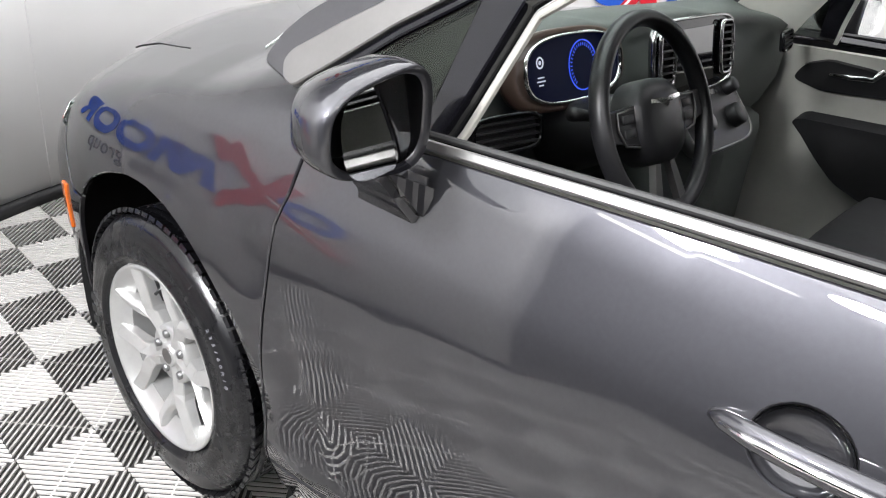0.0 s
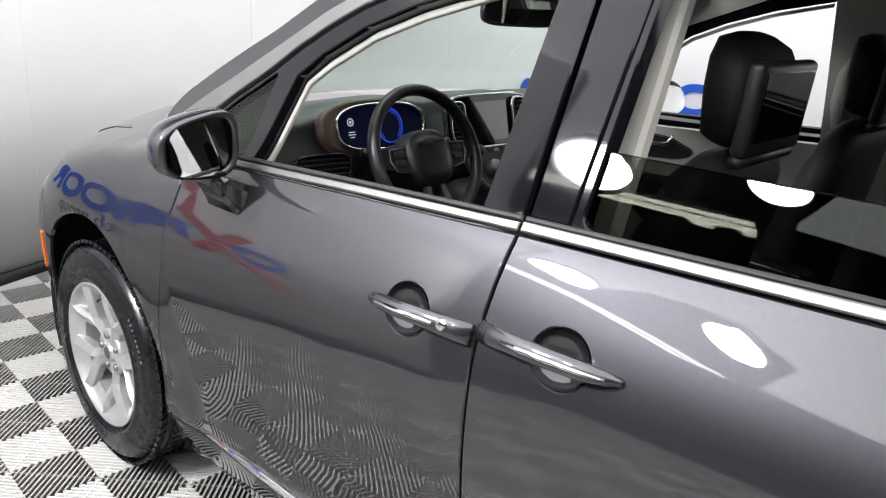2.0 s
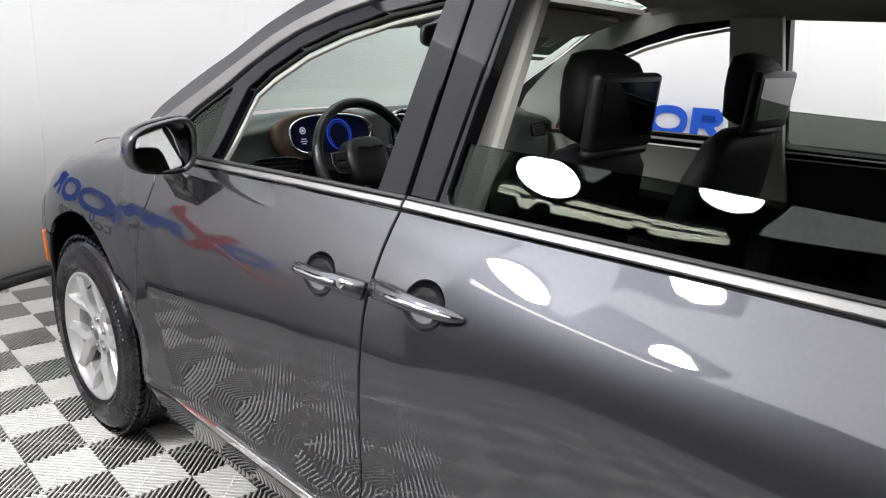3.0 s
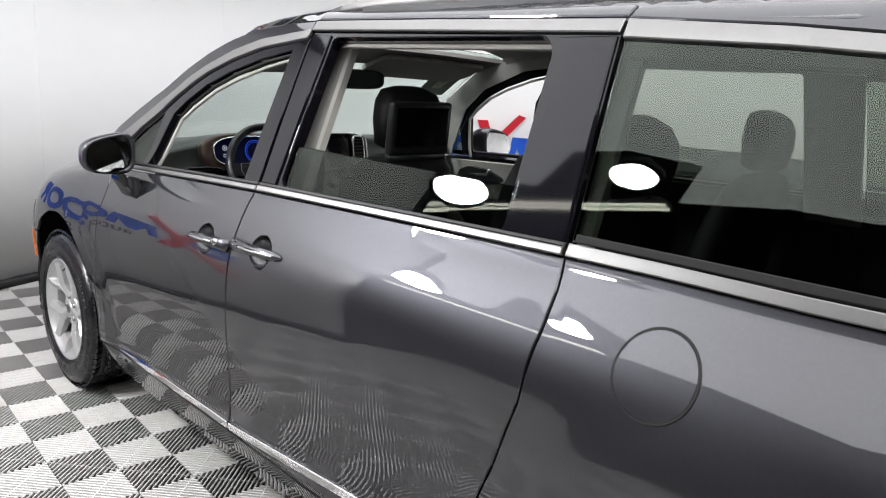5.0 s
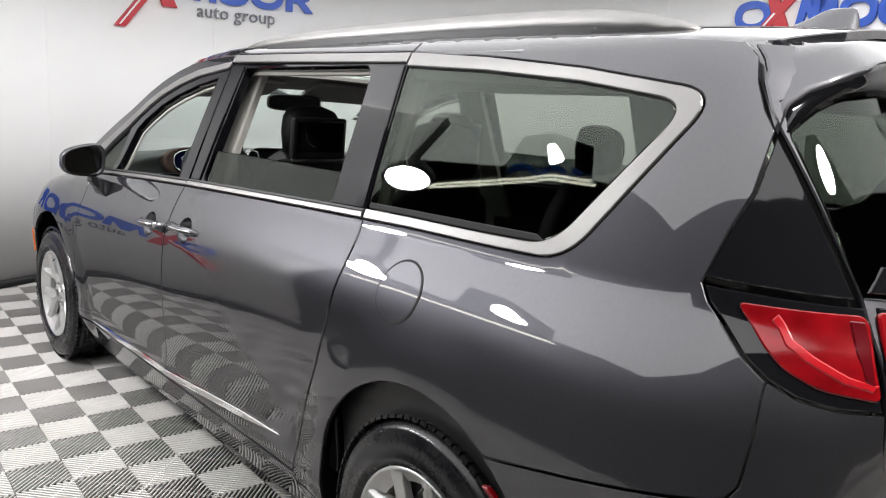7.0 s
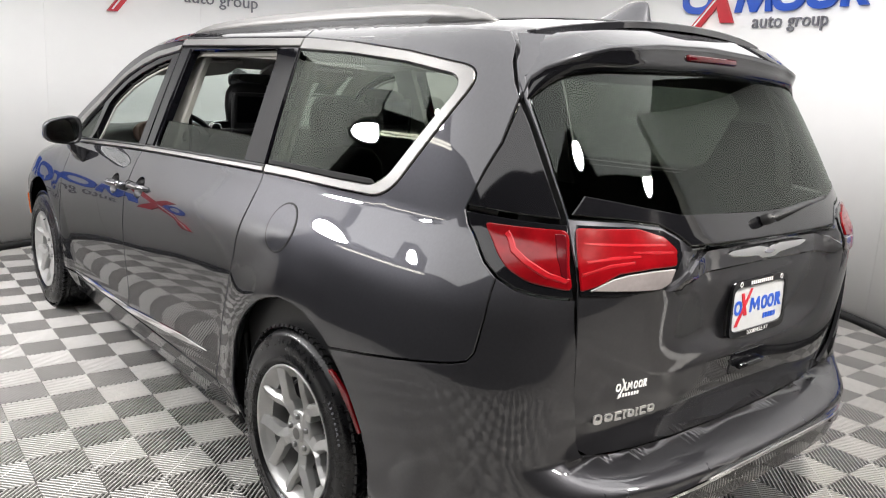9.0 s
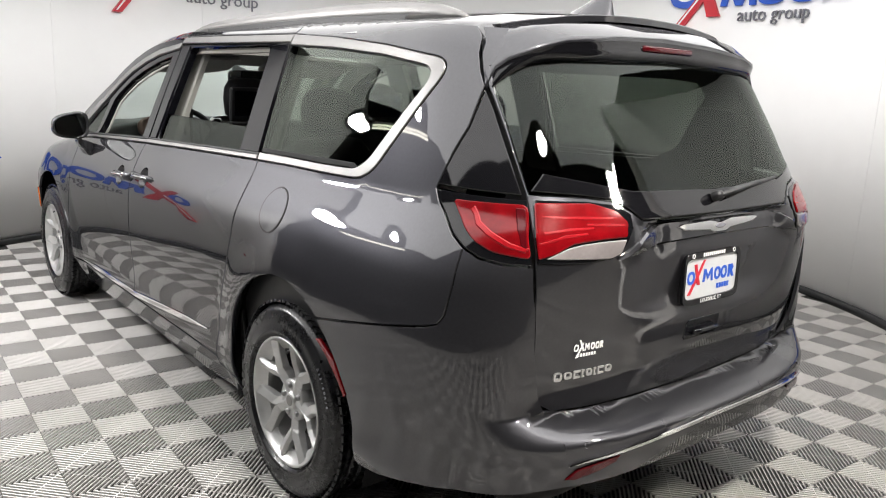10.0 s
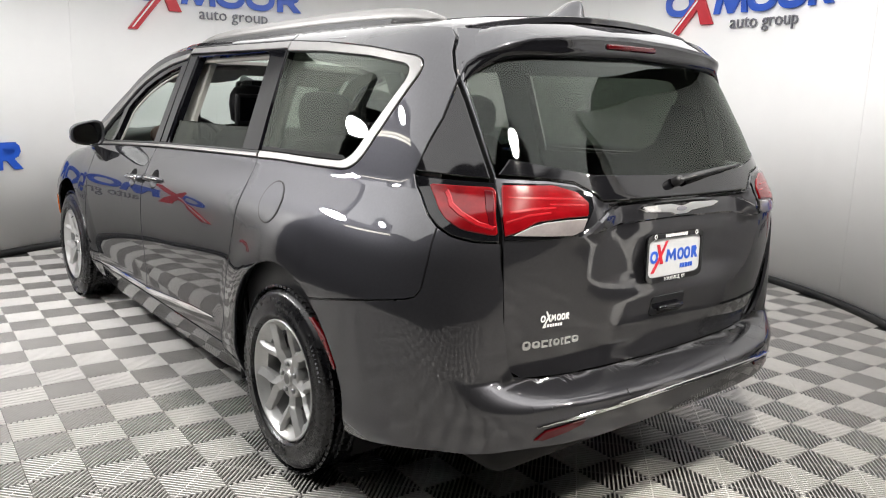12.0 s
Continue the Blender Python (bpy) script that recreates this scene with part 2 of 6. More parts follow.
def build_booth():
    def arc_wall(name, z0, z1, r0, r1, mat, step=1.5):
        bm = bmesh.new()
        n = int((ARC_TO - ARC_FROM) / step)
        prev = None
        for k in range(n + 1):
            d = ARC_FROM + (ARC_TO - ARC_FROM) * k / n
            row = [bm.verts.new(wall_point(d, z, r)) for r, z in ((r0, z0), (r0, z1), (r1, z1), (r1, z0))]
            if prev:
                for i in range(4):
                    bm.faces.new((prev[i], prev[(i + 1) % 4], row[(i + 1) % 4], row[i]))
            else:
                bm.faces.new(row)
            prev = row
        bm.faces.new(prev[::-1])
        return part(name, bm, mat)

    w = arc_wall("wall_round", 0.0, WALL_TOP, RW, RW + 0.12, WALL_WHITE)
    tagged(w, "smooth white painted curved wall of a round photo booth", "wall", kind="structure")
    b = arc_wall("baseboard", 0.0, 0.055, RW - 0.022, RW - 0.001, BASEBOARD)
    tagged(b, "black rubber baseboard along the curved wall", "baseboard", kind="structure")
    # unseen black strip added so the wall's lit end doesn't reflect brightly
    bm = bmesh.new()
    d = ARC_TO + 0.12
    slab(bm, [(RW - .004, .001), (RW + .124, .001), (RW + .124, WALL_TOP + .004), (RW - .004, WALL_TOP + .004)], .004, Matrix.Translation((CX, CY, 0)) @ Matrix.Rotation(radians(d), 4, "Z") @ Matrix.Rotation(radians(90), 4, "X"))
    part("end_mask_strip", bm, BASEBOARD, w, "black strip added over the unseen wall end to darken it", smooth=False)
    # flush joints between the wall panels
    for d in (-52, -29, 16, 61, 84.2, 107, 130):
        bm = bmesh.new()
        lo, hi = wall_point(d, 0.06, RW - 0.0025), wall_point(d, WALL_TOP, RW - 0.0025)
        tube_mesh(bm, [lo, hi], 0.0022, 6)
        tagged(part("wall_joint_trim", bm, WALL_WHITE, w), "")
    # luminous white ceiling with a stepped edge
    bm = bmesh.new()
    pts = []
    for d in range(-76, 132, 4):
        p = wall_point(d, 0, RW - 0.4 if d < -5 else RW - 0.75 if d < 20 else RW - 1.1)
        pts.append((p.x, p.y))
    pts += [(-2.2, 2.5), (-3.25, 2.75), (-3.65, 1.7), (-3.09, 1.1), (-3.1, 0.7), (-3.35, 0.32), (-3.95, 0.7), (-4.05, 0.0), (-4.3, -0.45), (-4.46, -0.73), (-2.47, -2.93), (-1.70, -3.48), (-1.01, -3.32), (-0.80, -3.36), (-0.44, -3.98), (0.5, -4.07), (1.2, -4.14)]
    slab(bm, pts, 0.06, pose(0, 0, CANOPY_Z))
    c = part("ceiling", bm, CANOPY, smooth=False)
    tagged(c, "luminous white stretched ceiling over the booth with a stepped edge", "ceiling", kind="structure")
    # the dark garage round the booth
    bm = bmesh.new()
    X0, X1, Y0, Y1, H, T = -8.0, 6.5, -9.0, 6.5, 4.2, 0.2
    for c, s in (((X0, (Y0 + Y1) / 2, H / 2), (T, Y1 - Y0 + T, H)), ((X1, (Y0 + Y1) / 2, H / 2), (T, Y1 - Y0 + T, H)),
                 (((X0 + X1) / 2, Y0, H / 2), (X1 - X0 - T, T, H)), (((X0 + X1) / 2, Y1, H / 2), (X1 - X0 - T, T, H))):
        box(bm, c, s)
    tagged(part("wall_outer", bm, GARAGE, smooth=False), "dark plain garage walls behind the booth", "wall", kind="structure")
    bm = bmesh.new()
    box(bm, ((X0 + X1) / 2, (Y0 + Y1) / 2, H + 0.1), (X1 - X0, Y1 - Y0, 0.2))
    tagged(part("ceiling_outer", bm, GARAGE, smooth=False), "black garage ceiling", "ceiling", kind="structure")
    bm = bmesh.new()
    box(bm, ((X0 + X1) / 2, (Y0 + Y1) / 2, -0.110), (X1 - X0, Y1 - Y0, 0.2))
    f = part("ground", bm, CONCRETE, smooth=False)
    tagged(f, "dark grey concrete slab under the floor tiles", "floor", kind="structure")


build_booth()


def round_lamp(at, target, r, light):
    t = thing("studio_lamp", "round white lamp glowing, hung face down beside the booth", "lamp", "studio lamps", at)
    m = look((0, 0, 0), Vector(target) - Vector(at))
    bm = bmesh.new()
    lathe(bm, [(0.0, 0.0), (r * 0.6, 0.002), (r, 0.0)], 40, m)
    part("diffuser", bm, light, t, "glowing white diffuser")
    bm = bmesh.new()
    lathe(bm, [(r + 0.001, -0.012), (r + 0.02, -0.012), (r + 0.02, 0.03), (r * 0.4, 0.12), (0.03, 0.14), (0.0, 0.14)], 40, m)
    part("housing", bm, BLACK_PLASTIC, t)
    bm = bmesh.new()
    tube_mesh(bm, [m @ Vector((0, 0, 0.13)), (m @ Vector((0, 0, 0.2))), Vector((0, 0, 4.2 - at[2]))], 0.003, 8)
    part("hanger", bm, BLACK_PLASTIC, t)


for at, target, r, light in (((-3.15, 0.58, 2.62), (-2.8, 0.4, 0.6), 0.15, LAMP), ((-2.4, 1.03, 2.1), (-2.1, 0.6, 0.4), 0.155, LAMP),
                             ((-0.86, -3.54, 2.72), (-0.7, -3.1, 0.4), 0.14, LAMP_WARM), ((1.74, -4.8, 3.4), (1.5, -4.2, 0.4), 0.19, LAMP_WARM)):
    round_lamp(at, target, r, light)


def tube_fixture(a, b):
    a, b = Vector(a), Vector(b)
    t = thing("tube_light", "long double fluorescent tube light under the dark ceiling", "lamp", "", tuple(a))
    d = (b - a).normalized()
    s = d.cross(Vector((0, 0, 1)))
    for k in (-1, 1):
        bm = bmesh.new()
        tube_mesh(bm, [s * 0.05 * k, b - a + s * 0.05 * k], 0.016, 10)
        part("tube", bm, TUBE, t, "glowing tube")
    bm = bmesh.new()
    mid = (b - a) / 2
    box(bm, mid + Vector((0, 0, 0.06)), (0.16, (b - a).length, 0.06), 0.006, Matrix.Rotation(math.atan2(d.y, d.x) - math.pi / 2, 4, "Z"))
    part("housing", bm, BLACK_PLASTIC, t)
    bm = bmesh.new()
    tube_mesh(bm, [mid + Vector((0, 0, 0.08)), mid + Vector((0, 0, 4.2 - a.z))], 0.008, 6)
    part("hanger", bm, BLACK_PLASTIC, t)


tube_fixture((-4.55, 1.15, 3.04), (-4.55, 4.2, 3.04))


# ---- signs on the wall ----
def sign(deg0, base):
    """Blue, red and grey cut-out shapes; deg0: the angle of the sign's left end, base: height of the big shapes' foot."""
    t = thing("wall_sign", "blue and red cut-out sign with grey lettering on white wall", "sign", "wall signs", tuple(wall_point(deg0 - 14.5, base)))
    o = wall_point(deg0 - 14.5, base)

    def bend(ob):
        me = ob.data
        for v in me.vertices:
            x, y, z = v.co
            p = wall_point(deg0 - math.degrees(x / RW), base + y, RW - 0.004 - z)
            v.co = p - o
        return ob

    def cut(bm, width=0.03):
        bmesh.ops.triangulate(bm, faces=bm.faces)
        for x in np.arange(0.0, 2.0, 0.05):
            bmesh.ops.bisect_plane(bm, geom=list(bm.verts) + list(bm.edges) + list(bm.faces), plane_co=(x, 0, 0), plane_no=(1, 0, 0))

    h = 0.225

    def shape(name, mat, fn, label=""):
        bm = bmesh.new()
        fn(bm)
        cut(bm)
        bmesh.ops.recalc_face_normals(bm, faces=bm.faces)
        return bend(part(name, bm, mat, t, label, smooth=False))

    for cx in (0.17, 1.0, 1.30):
        shape("blue_ring", SIGN_BLUE, lambda bm: ring_slab(bm, oval(cx, h / 2, 0.145, h / 2 + 0.004, 40, 2.4), oval(cx, h / 2, 0.092, h / 2 - 0.052, 40, 2.2), 0.025), "blue acrylic")
    shape("blue_block", SIGN_BLUE, lambda bm: slab(bm, [(0.52, 0), (0.575, 0), (0.60, 0.135), (0.665, 0.0), (0.715, 0.0), (0.785, 0.135), (0.80, 0), (0.855, 0), (0.825, h), (0.77, h), (0.69, 0.075), (0.615, h), (0.555, h)], 0.025), "blue acrylic")
    shape("blue_block", SIGN_BLUE, lambda bm: (slab(bm, [(1.47, 0), (1.53, 0), (1.53, 0.075), (1.575, 0.075), (1.64, 0), (1.715, 0), (1.64, 0.085), (1.64, 0.12), (1.53, 0.12), (1.53, 0.175), (1.64, 0.175), (1.66, h), (1.47, h)], 0.025),
                                              slab(bm, [(1.635, 0.09), (1.675, 0.105), (1.70, 0.145), (1.69, 0.195), (1.65, h), (1.60, h), (1.63, 0.175), (1.645, 0.155), (1.63, 0.122)], 0.0248)), "blue acrylic")
    # red crossing strokes
    shape("red_stroke", SIGN_RED, lambda bm: slab(bm, [(0.0, -0.27), (0.085, -0.27), (0.40, 0.11), (0.66, 0.40), (0.60, 0.42), (0.36, 0.17)], 0.03), "red acrylic")
    shape("red_stroke", SIGN_RED, lambda bm: slab(bm, [(0.24, 0.36), (0.33, 0.36), (0.40, 0.17), (0.52, -0.08), (0.40, -0.08), (0.335, 0.09)], 0.028), "red acrylic")
    shape("white_stroke", SIGN_WHITE, lambda bm: slab(bm, [(0.03, -0.255), (0.045, -0.255), (0.36, 0.125), (0.345, 0.13)], 0.034))
    # readable grey words
    tx = words("auto group", 0.155, 0.006, SIGN_GREY, t, pose(1.035, -0.125, 0.01), "lettering", "grey letters")
    bm = bmesh.new()
    bm.from_mesh(tx.data)
    cut(bm)
    bm.to_mesh(tx.data)
    bm.free()
    bend(tx)


for deg0, base in ((98.2, 2.215), (6.6, 2.215), (52.3, 0.755), (144.2, 0.715), (-39.1, 0.735)):
    sign(deg0, base)

# ---- the car's outer form ----
from mathutils.geometry import delaunay_2d_cdt

HUB_F, HUB_R, HUB_Z = 1.545, -1.545, 0.365
RC, FC = -1.75, 1.25


def table(rows, sigma):
    """A smoothed curve through rows of (height, value)."""
    z = np.arange(-0.2, 2.0, 0.002)
    v = np.interp(z, [r[0] for r in rows], [r[1] for r in rows])
    k = np.exp(-0.5 * (np.arange(-70, 71) * 0.002 / sigma) ** 2)
    v = np.convolve(np.pad(v, 70, mode="edge"), k / k.sum(), mode="valid")
    return z, v


SIDE_ROWS = ([(0, .84), (.15, .86), (.20, .885), (.27, .915), (.33, .94), (.365, .95), (.42, .942), (.50, .95), (.60, .961), (.70, .968), (.80, .968),
                (.90, .962), (.935, .957), (1.0, .934), (1.05, .912), (1.10, .886), (1.135, .862)] + [(z, .850 - .37 * (z - 1.165) - .045 * (z - 1.165) ** 2) for z in np.arange(1.165, 1.61, .04)] + [(1.62, .671), (1.66, .64), (1.72, .50), (1.74, .3)])
def blend(a, b, z0, z1):
    """One table below z0, the other above z1."""
    t = np.clip((a[0] - z0) / (z1 - z0), 0, 1)
    t = t * t * (3 - 2 * t)
    return a[0], a[1] * (1 - t) + b[1] * t


REAR_ROWS = [(.12, -2.40), (.20, -2.53), (.30, -2.60), (.38, -2.615), (.42, -2.64), (.50, -2.655), (.545, -2.65), (.58, -2.625), (.62, -2.595), (.68, -2.572), (.75, -2.563), (.9, -2.575), (1.05, -2.595), (1.1, -2.595), (1.15, -2.575), (1.2, -2.545), (1.35, -2.465), (1.5, -2.375), (1.6, -2.305), (1.68, -2.22), (1.75, -2.1)]
CONVEX_ROWS = [(.12, -2.40), (.20, -2.53), (.30, -2.60), (.42, -2.635), (.50, -2.645), (.60, -2.635), (.75, -2.612), (.9, -2.60), (1.05, -2.598)] + [r for r in REAR_ROWS if r[0] > 1.07]
T_CONVEX = table(CONVEX_ROWS, 0.035)
T_REAR = blend(table(REAR_ROWS, 0.016), table(REAR_ROWS, 0.035), .68, .85)
T_SIDE = blend(table(SIDE_ROWS, 0.034), table(SIDE_ROWS, 0.010), 1.06, 1.13)
T_GATE = table([(.4, -2.48), (.58, -2.515), (.7, -2.545), (.9, -2.575), (1.05, -2.595), (1.1, -2.595), (1.15, -2.575), (1.2, -2.545), (1.35, -2.465), (1.5, -2.375), (1.6, -2.305), (1.68, -2.22), (1.75, -2.1)], 0.014)
T_FRONT = table([(.1, 2.4), (.2, 2.47), (.35, 2.54), (.5, 2.56), (.65, 2.54), (.75, 2.47), (.8, 2.42), (.9, 2.30), (1.0, 2.15), (1.1, 2.0)], 0.03)


def at(tab, z):
    return float(np.interp(z, tab[0], tab[1]))


def smooth(e0, e1, x):
    t = min(1.0, max(0.0, (x - e0) / (e1 - e0)))
    return t * t * (3 - 2 * t)


def half_width(y, z):
    # the shoulder line climbs towards the back
    climb = float(np.interp(y, [-1.4, -.6, -.1, .5, 1.2, 1.5], [.012, .03, .0, -.022, -.045, -.06]))
    w = at(T_SIDE, z - climb * smooth(.62, .78, z) * (1 - smooth(.97, 1.10, z)))
    t = max(0.0, (-0.5 - y) / 1.4)
    w += 0.055 * ((t * t / .4 if t < .2 else t - .1) / .9) * min(1.05, max(0.0, (z - 1.15) / .43))
    for hy in (HUB_F, HUB_R):
        r = math.hypot(y - hy, z - HUB_Z - 0.01)
        if r < 0.7 and z > 0.2:
            w += 0.014 * smooth(.60, .455, r)
    return w


from functools import lru_cache


SHELF_X = np.arange(-0.2, 1.2, 0.01)
SHELF_Z = np.interp(np.abs(SHELF_X), [0, .45, .63, .67, .70, .80, .88, 1.0], [.560, .574, .587, .591, .596, .610, .622, .640])
SHELF_K = np.exp(-0.5 * (np.arange(-10, 11) * 0.01 / 0.04) ** 2)
SHELF_Z = np.convolve(np.pad(SHELF_Z, 10, mode="edge"), SHELF_K / SHELF_K.sum(), mode="valid")


def shelf(x, z):
    """How far the rear skin has gone in from the bumper's face to the tailgate's, at half width x."""
    zb = np.interp(x, SHELF_X, SHELF_Z)
    q = np.clip((x - .50) / .35, 0, 1)
    t = np.clip((z - zb + .056 + .06 * q * q) / (.052 + .06 * q * q), 0, 1)
    f = np.clip((.94 - x) / .36, 0, 1)
    f = f * f * (3 - 2 * f)
    return t ** 2 * f, f


@lru_cache(maxsize=20000)
def corner(zq, which):
    """Half plan of a rear (-1) or front (1) corner at a height: arc length, x, y."""
    z = zq / 10000.0
    if which < 0:
        w, k, n, yc = half_width(RC, z), RC - at(T_CONVEX, z), 4.0, RC
    else:
        w, k, n, yc = half_width(FC, z), at(T_FRONT, z) - FC, 3.6, FC
    t = np.linspace(0, math.pi / 2, 160)
    x = w * np.cos(t) ** (2 / n)
    y = k * np.sin(t) ** (2 / n)
    if which < 0:
        g, f = shelf(x, z)
        y = y * (1 + g * ((RC - at(T_GATE, z)) / k - 1))
    s = np.concatenate([[0], np.cumsum(np.hypot(np.diff(x), np.diff(y)))])
    return s, x, yc + (y if which == 1 else -y)


def F_side(a, z):
    """Left outer skin: a is the run along the side, going on round both corners."""
    if a < RC:
        s, x, y = corner(round(z * 10000), -1)
        q = RC - a
        return Vector((-float(np.interp(q, s, x)), float(np.interp(q, s, y)), z))
    if a > FC:
        s, x, y = corner(round(z * 10000), 1)
        q = a - FC
        return Vector((-float(np.interp(q, s, x)), float(np.interp(q, s, y)), z))
    return Vector((-half_width(a, z), a, z))


def run_of(x, z, which=-1):
    """The run a at which the corner reaches the half width x."""
    s, xs, y = corner(round(z * 10000), which)
    q = float(np.interp(-x, -xs, s))
    return (RC - q) if which != 1 else FC + q


def run_y(y, z):
    """The run a at which the rear corner reaches y."""
    s, xs, ys = corner(round(z * 10000), -1)
    return RC - float(np.interp(-y, -ys, s))


def F_gate(x, z):
    w = half_width(RC, z)
    k = RC - at(T_GATE, z)
    r = min(0.999, abs(x) / w)
    y = RC - k * (1 - r ** 4.0) ** 0.25
    # the scoop for the plate, and the shallower one behind the handle bar
    edge = 0.30 + 0.45 * (z - 0.93)
    scoop = smooth(0.80, 0.90, z) * (1 - smooth(1.03, 1.07, z)) * (1 - smooth(edge - .07, edge + 0.26, abs(x)))
    ledge = smooth(1.03, 1.07, z) * (1 - smooth(1.115, 1.135, z)) * (1 - smooth(0.30, 0.46, abs(x)))
    return Vector((x, y + 0.034 * scoop + 0.042 * ledge, z))


def F_hood(u, a):
    z0 = zf(a)
    e = F_side(a, z0)
    zc = float(np.interp(e.y, [1.0, 1.3, 1.6, 2.0, 2.2, 2.3, 2.45, 2.52], [1.16, 1.13, 1.105, 1.078, 1.03, 0.985, 0.87, 0.78]))
    zc = max(zc, z0 + 0.01)
    return Vector((e.x * -u, e.y + 0.02 * (1 - u * u), z0 + (zc - z0) * (1 - abs(u) ** (2.8 + 6 * smooth(1.48, 1.12, a)))))


def zf(a):
    return float(np.interp(a, [1.0, 1.3, 1.6, 1.9, 2.1, 2.3, 2.6], [1.045, 1.03, 0.987, 0.925, 0.855, 0.78, 0.70]))


KERNEL = np.exp(-0.5 * (np.arange(-9, 10) * 0.01 / 0.034) ** 2)
KERNEL /= KERNEL.sum()


@lru_cache(maxsize=20000)
def wing_section(aq):
    """Cut across the front wing at one run: heights up to the shoulder, then inwards over the bonnet's edge."""
    a = aq / 10000.0
    z0 = zf(a)
    v = np.arange(-0.30, 0.46, 0.01)
    low = [F_side(a, z0 + q) for q in v if q < 0]
    us = np.linspace(-1, -.5, 60)
    up = [F_hood(u, a) for u in us]
    run = np.concatenate([[0], np.cumsum([(q - p).length for p, q in zip(up, up[1:])])])
    hi = np.array([np.interp(v[v >= 0], run, [p[c] for p in up]) for c in range(3)]).T
    pts = np.vstack([np.array(low), hi])
    out = np.array([np.convolve(pts[:, c], KERNEL, mode="valid") for c in range(3)]).T
    return v[9:-9], out


def F_wing(a, v):
    q = v - zf(a)
    if q < -0.2:
        return F_side(a, v)
    vs, pts = wing_section(round(a * 10000))
    return Vector([float(np.interp(q, vs, pts[:, c])) for c in range(3)])


PILLAR = [(1.26, 1.13), (1.17, 1.205), (1.05, 1.28), (.862, 1.388), (.74, 1.465), (.62, 1.525), (.50, 1.57), (.369, 1.602), (.2, 1.622), (.032, 1.634)]


def F_shield(u, v):
    """Windscreen: u across from -1 (left) to 1, v up from 0 to 1."""
    i = v * 6.6
    k = min(int(i), len(PILLAR) - 2)
    f = i - k
    y = PILLAR[k][0] * (1 - f) + PILLAR[k + 1][0] * f
    z = PILLAR[k][1] * (1 - f) + PILLAR[k + 1][1] * f
    e = F_side(y, z)
    b = 1 - u * u
    return Vector((-(e.x + 0.012) * u * -1 if False else (e.x + 0.012) * -u, e.y + (0.30 - 0.16 * v) * b, e.z + 0.03 * b * v + 0.004))


def F_roof(u, y):
    ze = float(np.interp(y, [.03, .2, .369, .43, .5], [1.634, 1.622, 1.602, 1.590, 1.572]))
    zt = ze + float(np.interp(y, [-2.3, -2.0, -1.1, -0.5, 0.1, 0.45], [.006, .018, .026, .026, .021, .02]))
    w = abs(F_side(max(y, RC), ze).x)
    if y < RC:
        w -= 0.10 * ((RC - y) / 0.5) ** 2
    crown = float(np.interp(y, [-2.3, -1.5, -0.5, 0.3, 0.6], [0.075, 0.085, 0.085, 0.08, 0.075]))
    lift = ze + (zt - ze) * smooth(1.0, 0.9, abs(u)) + crown * (1 - abs(u) ** 2.6)
    return Vector((u * w, y, lift))


def dense(poly, step, closed=True):
    out = []
    n = len(poly)
    for i in range(n if closed else n - 1):
        (x0, y0), (x1, y1) = poly[i], poly[(i + 1) % n]
        m = max(1, int(math.hypot(x1 - x0, y1 - y0) / step))
        out += [(x0 + (x1 - x0) * k / m, y0 + (y1 - y0) * k / m) for k in range(m)]
    if not closed:
        out.append(poly[-1])
    return out


def area2(poly):
    return sum(a[0] * b[1] - b[0] * a[1] for a, b in zip(poly, poly[1:] + poly[:1]))


def shrink(poly, d):
    """Moves a closed outline inwards by d."""
    n, out = len(poly), []
    sgn = 1 if area2(poly) > 0 else -1
    for i in range(n):
        a, b, c = Vector(poly[i - 1]), Vector(poly[i]), Vector(poly[(i + 1) % n])
        d1, d2 = (b - a), (c - b)
        if d1.length < 1e-9 or d2.length < 1e-9:
            out.append(tuple(b))
            continue
        d1.normalize(), d2.normalize()
        n1, n2 = Vector((-d1.y, d1.x)) * sgn, Vector((-d2.y, d2.x)) * sgn
        m = n1 + n2
        q = max(0.35, 1 + n1.dot(n2))
        out.append(tuple(b + m * (d / q)))
    return out


def rounded(poly, r, seg=5, keep=()):
    """Rounds the corners of an outline by about r."""
    out, n = [], len(poly)
    for i in range(n):
        a, b, c = Vector(poly[i - 1]), Vector(poly[i]), Vector(poly[(i + 1) % n])
        d1, d2 = (a - b), (c - b)
        q = min(r, d1.length * 0.45, d2.length * 0.45)
        if i in keep or q < 1e-4:
            out.append(tuple(b))
            continue
        p, e = b + d1.normalized() * q, b + d2.normalized() * q
        for k in range(seg + 1):
            t = k / seg
            out.append(tuple((1 - t) ** 2 * p + 2 * t * (1 - t) * b + t * t * e))
    return out


def inside(px, py, poly):
    r = np.zeros(len(px), bool)
    n = len(poly)
    for i in range(n):
        (x0, y0), (x1, y1) = poly[i], poly[(i + 1) % n]
        if y0 == y1:
            continue
        c = (y0 > py) != (y1 > py)
        r ^= c & (px < (x1 - x0) * (py - y0) / (y1 - y0) + x0)
    return r


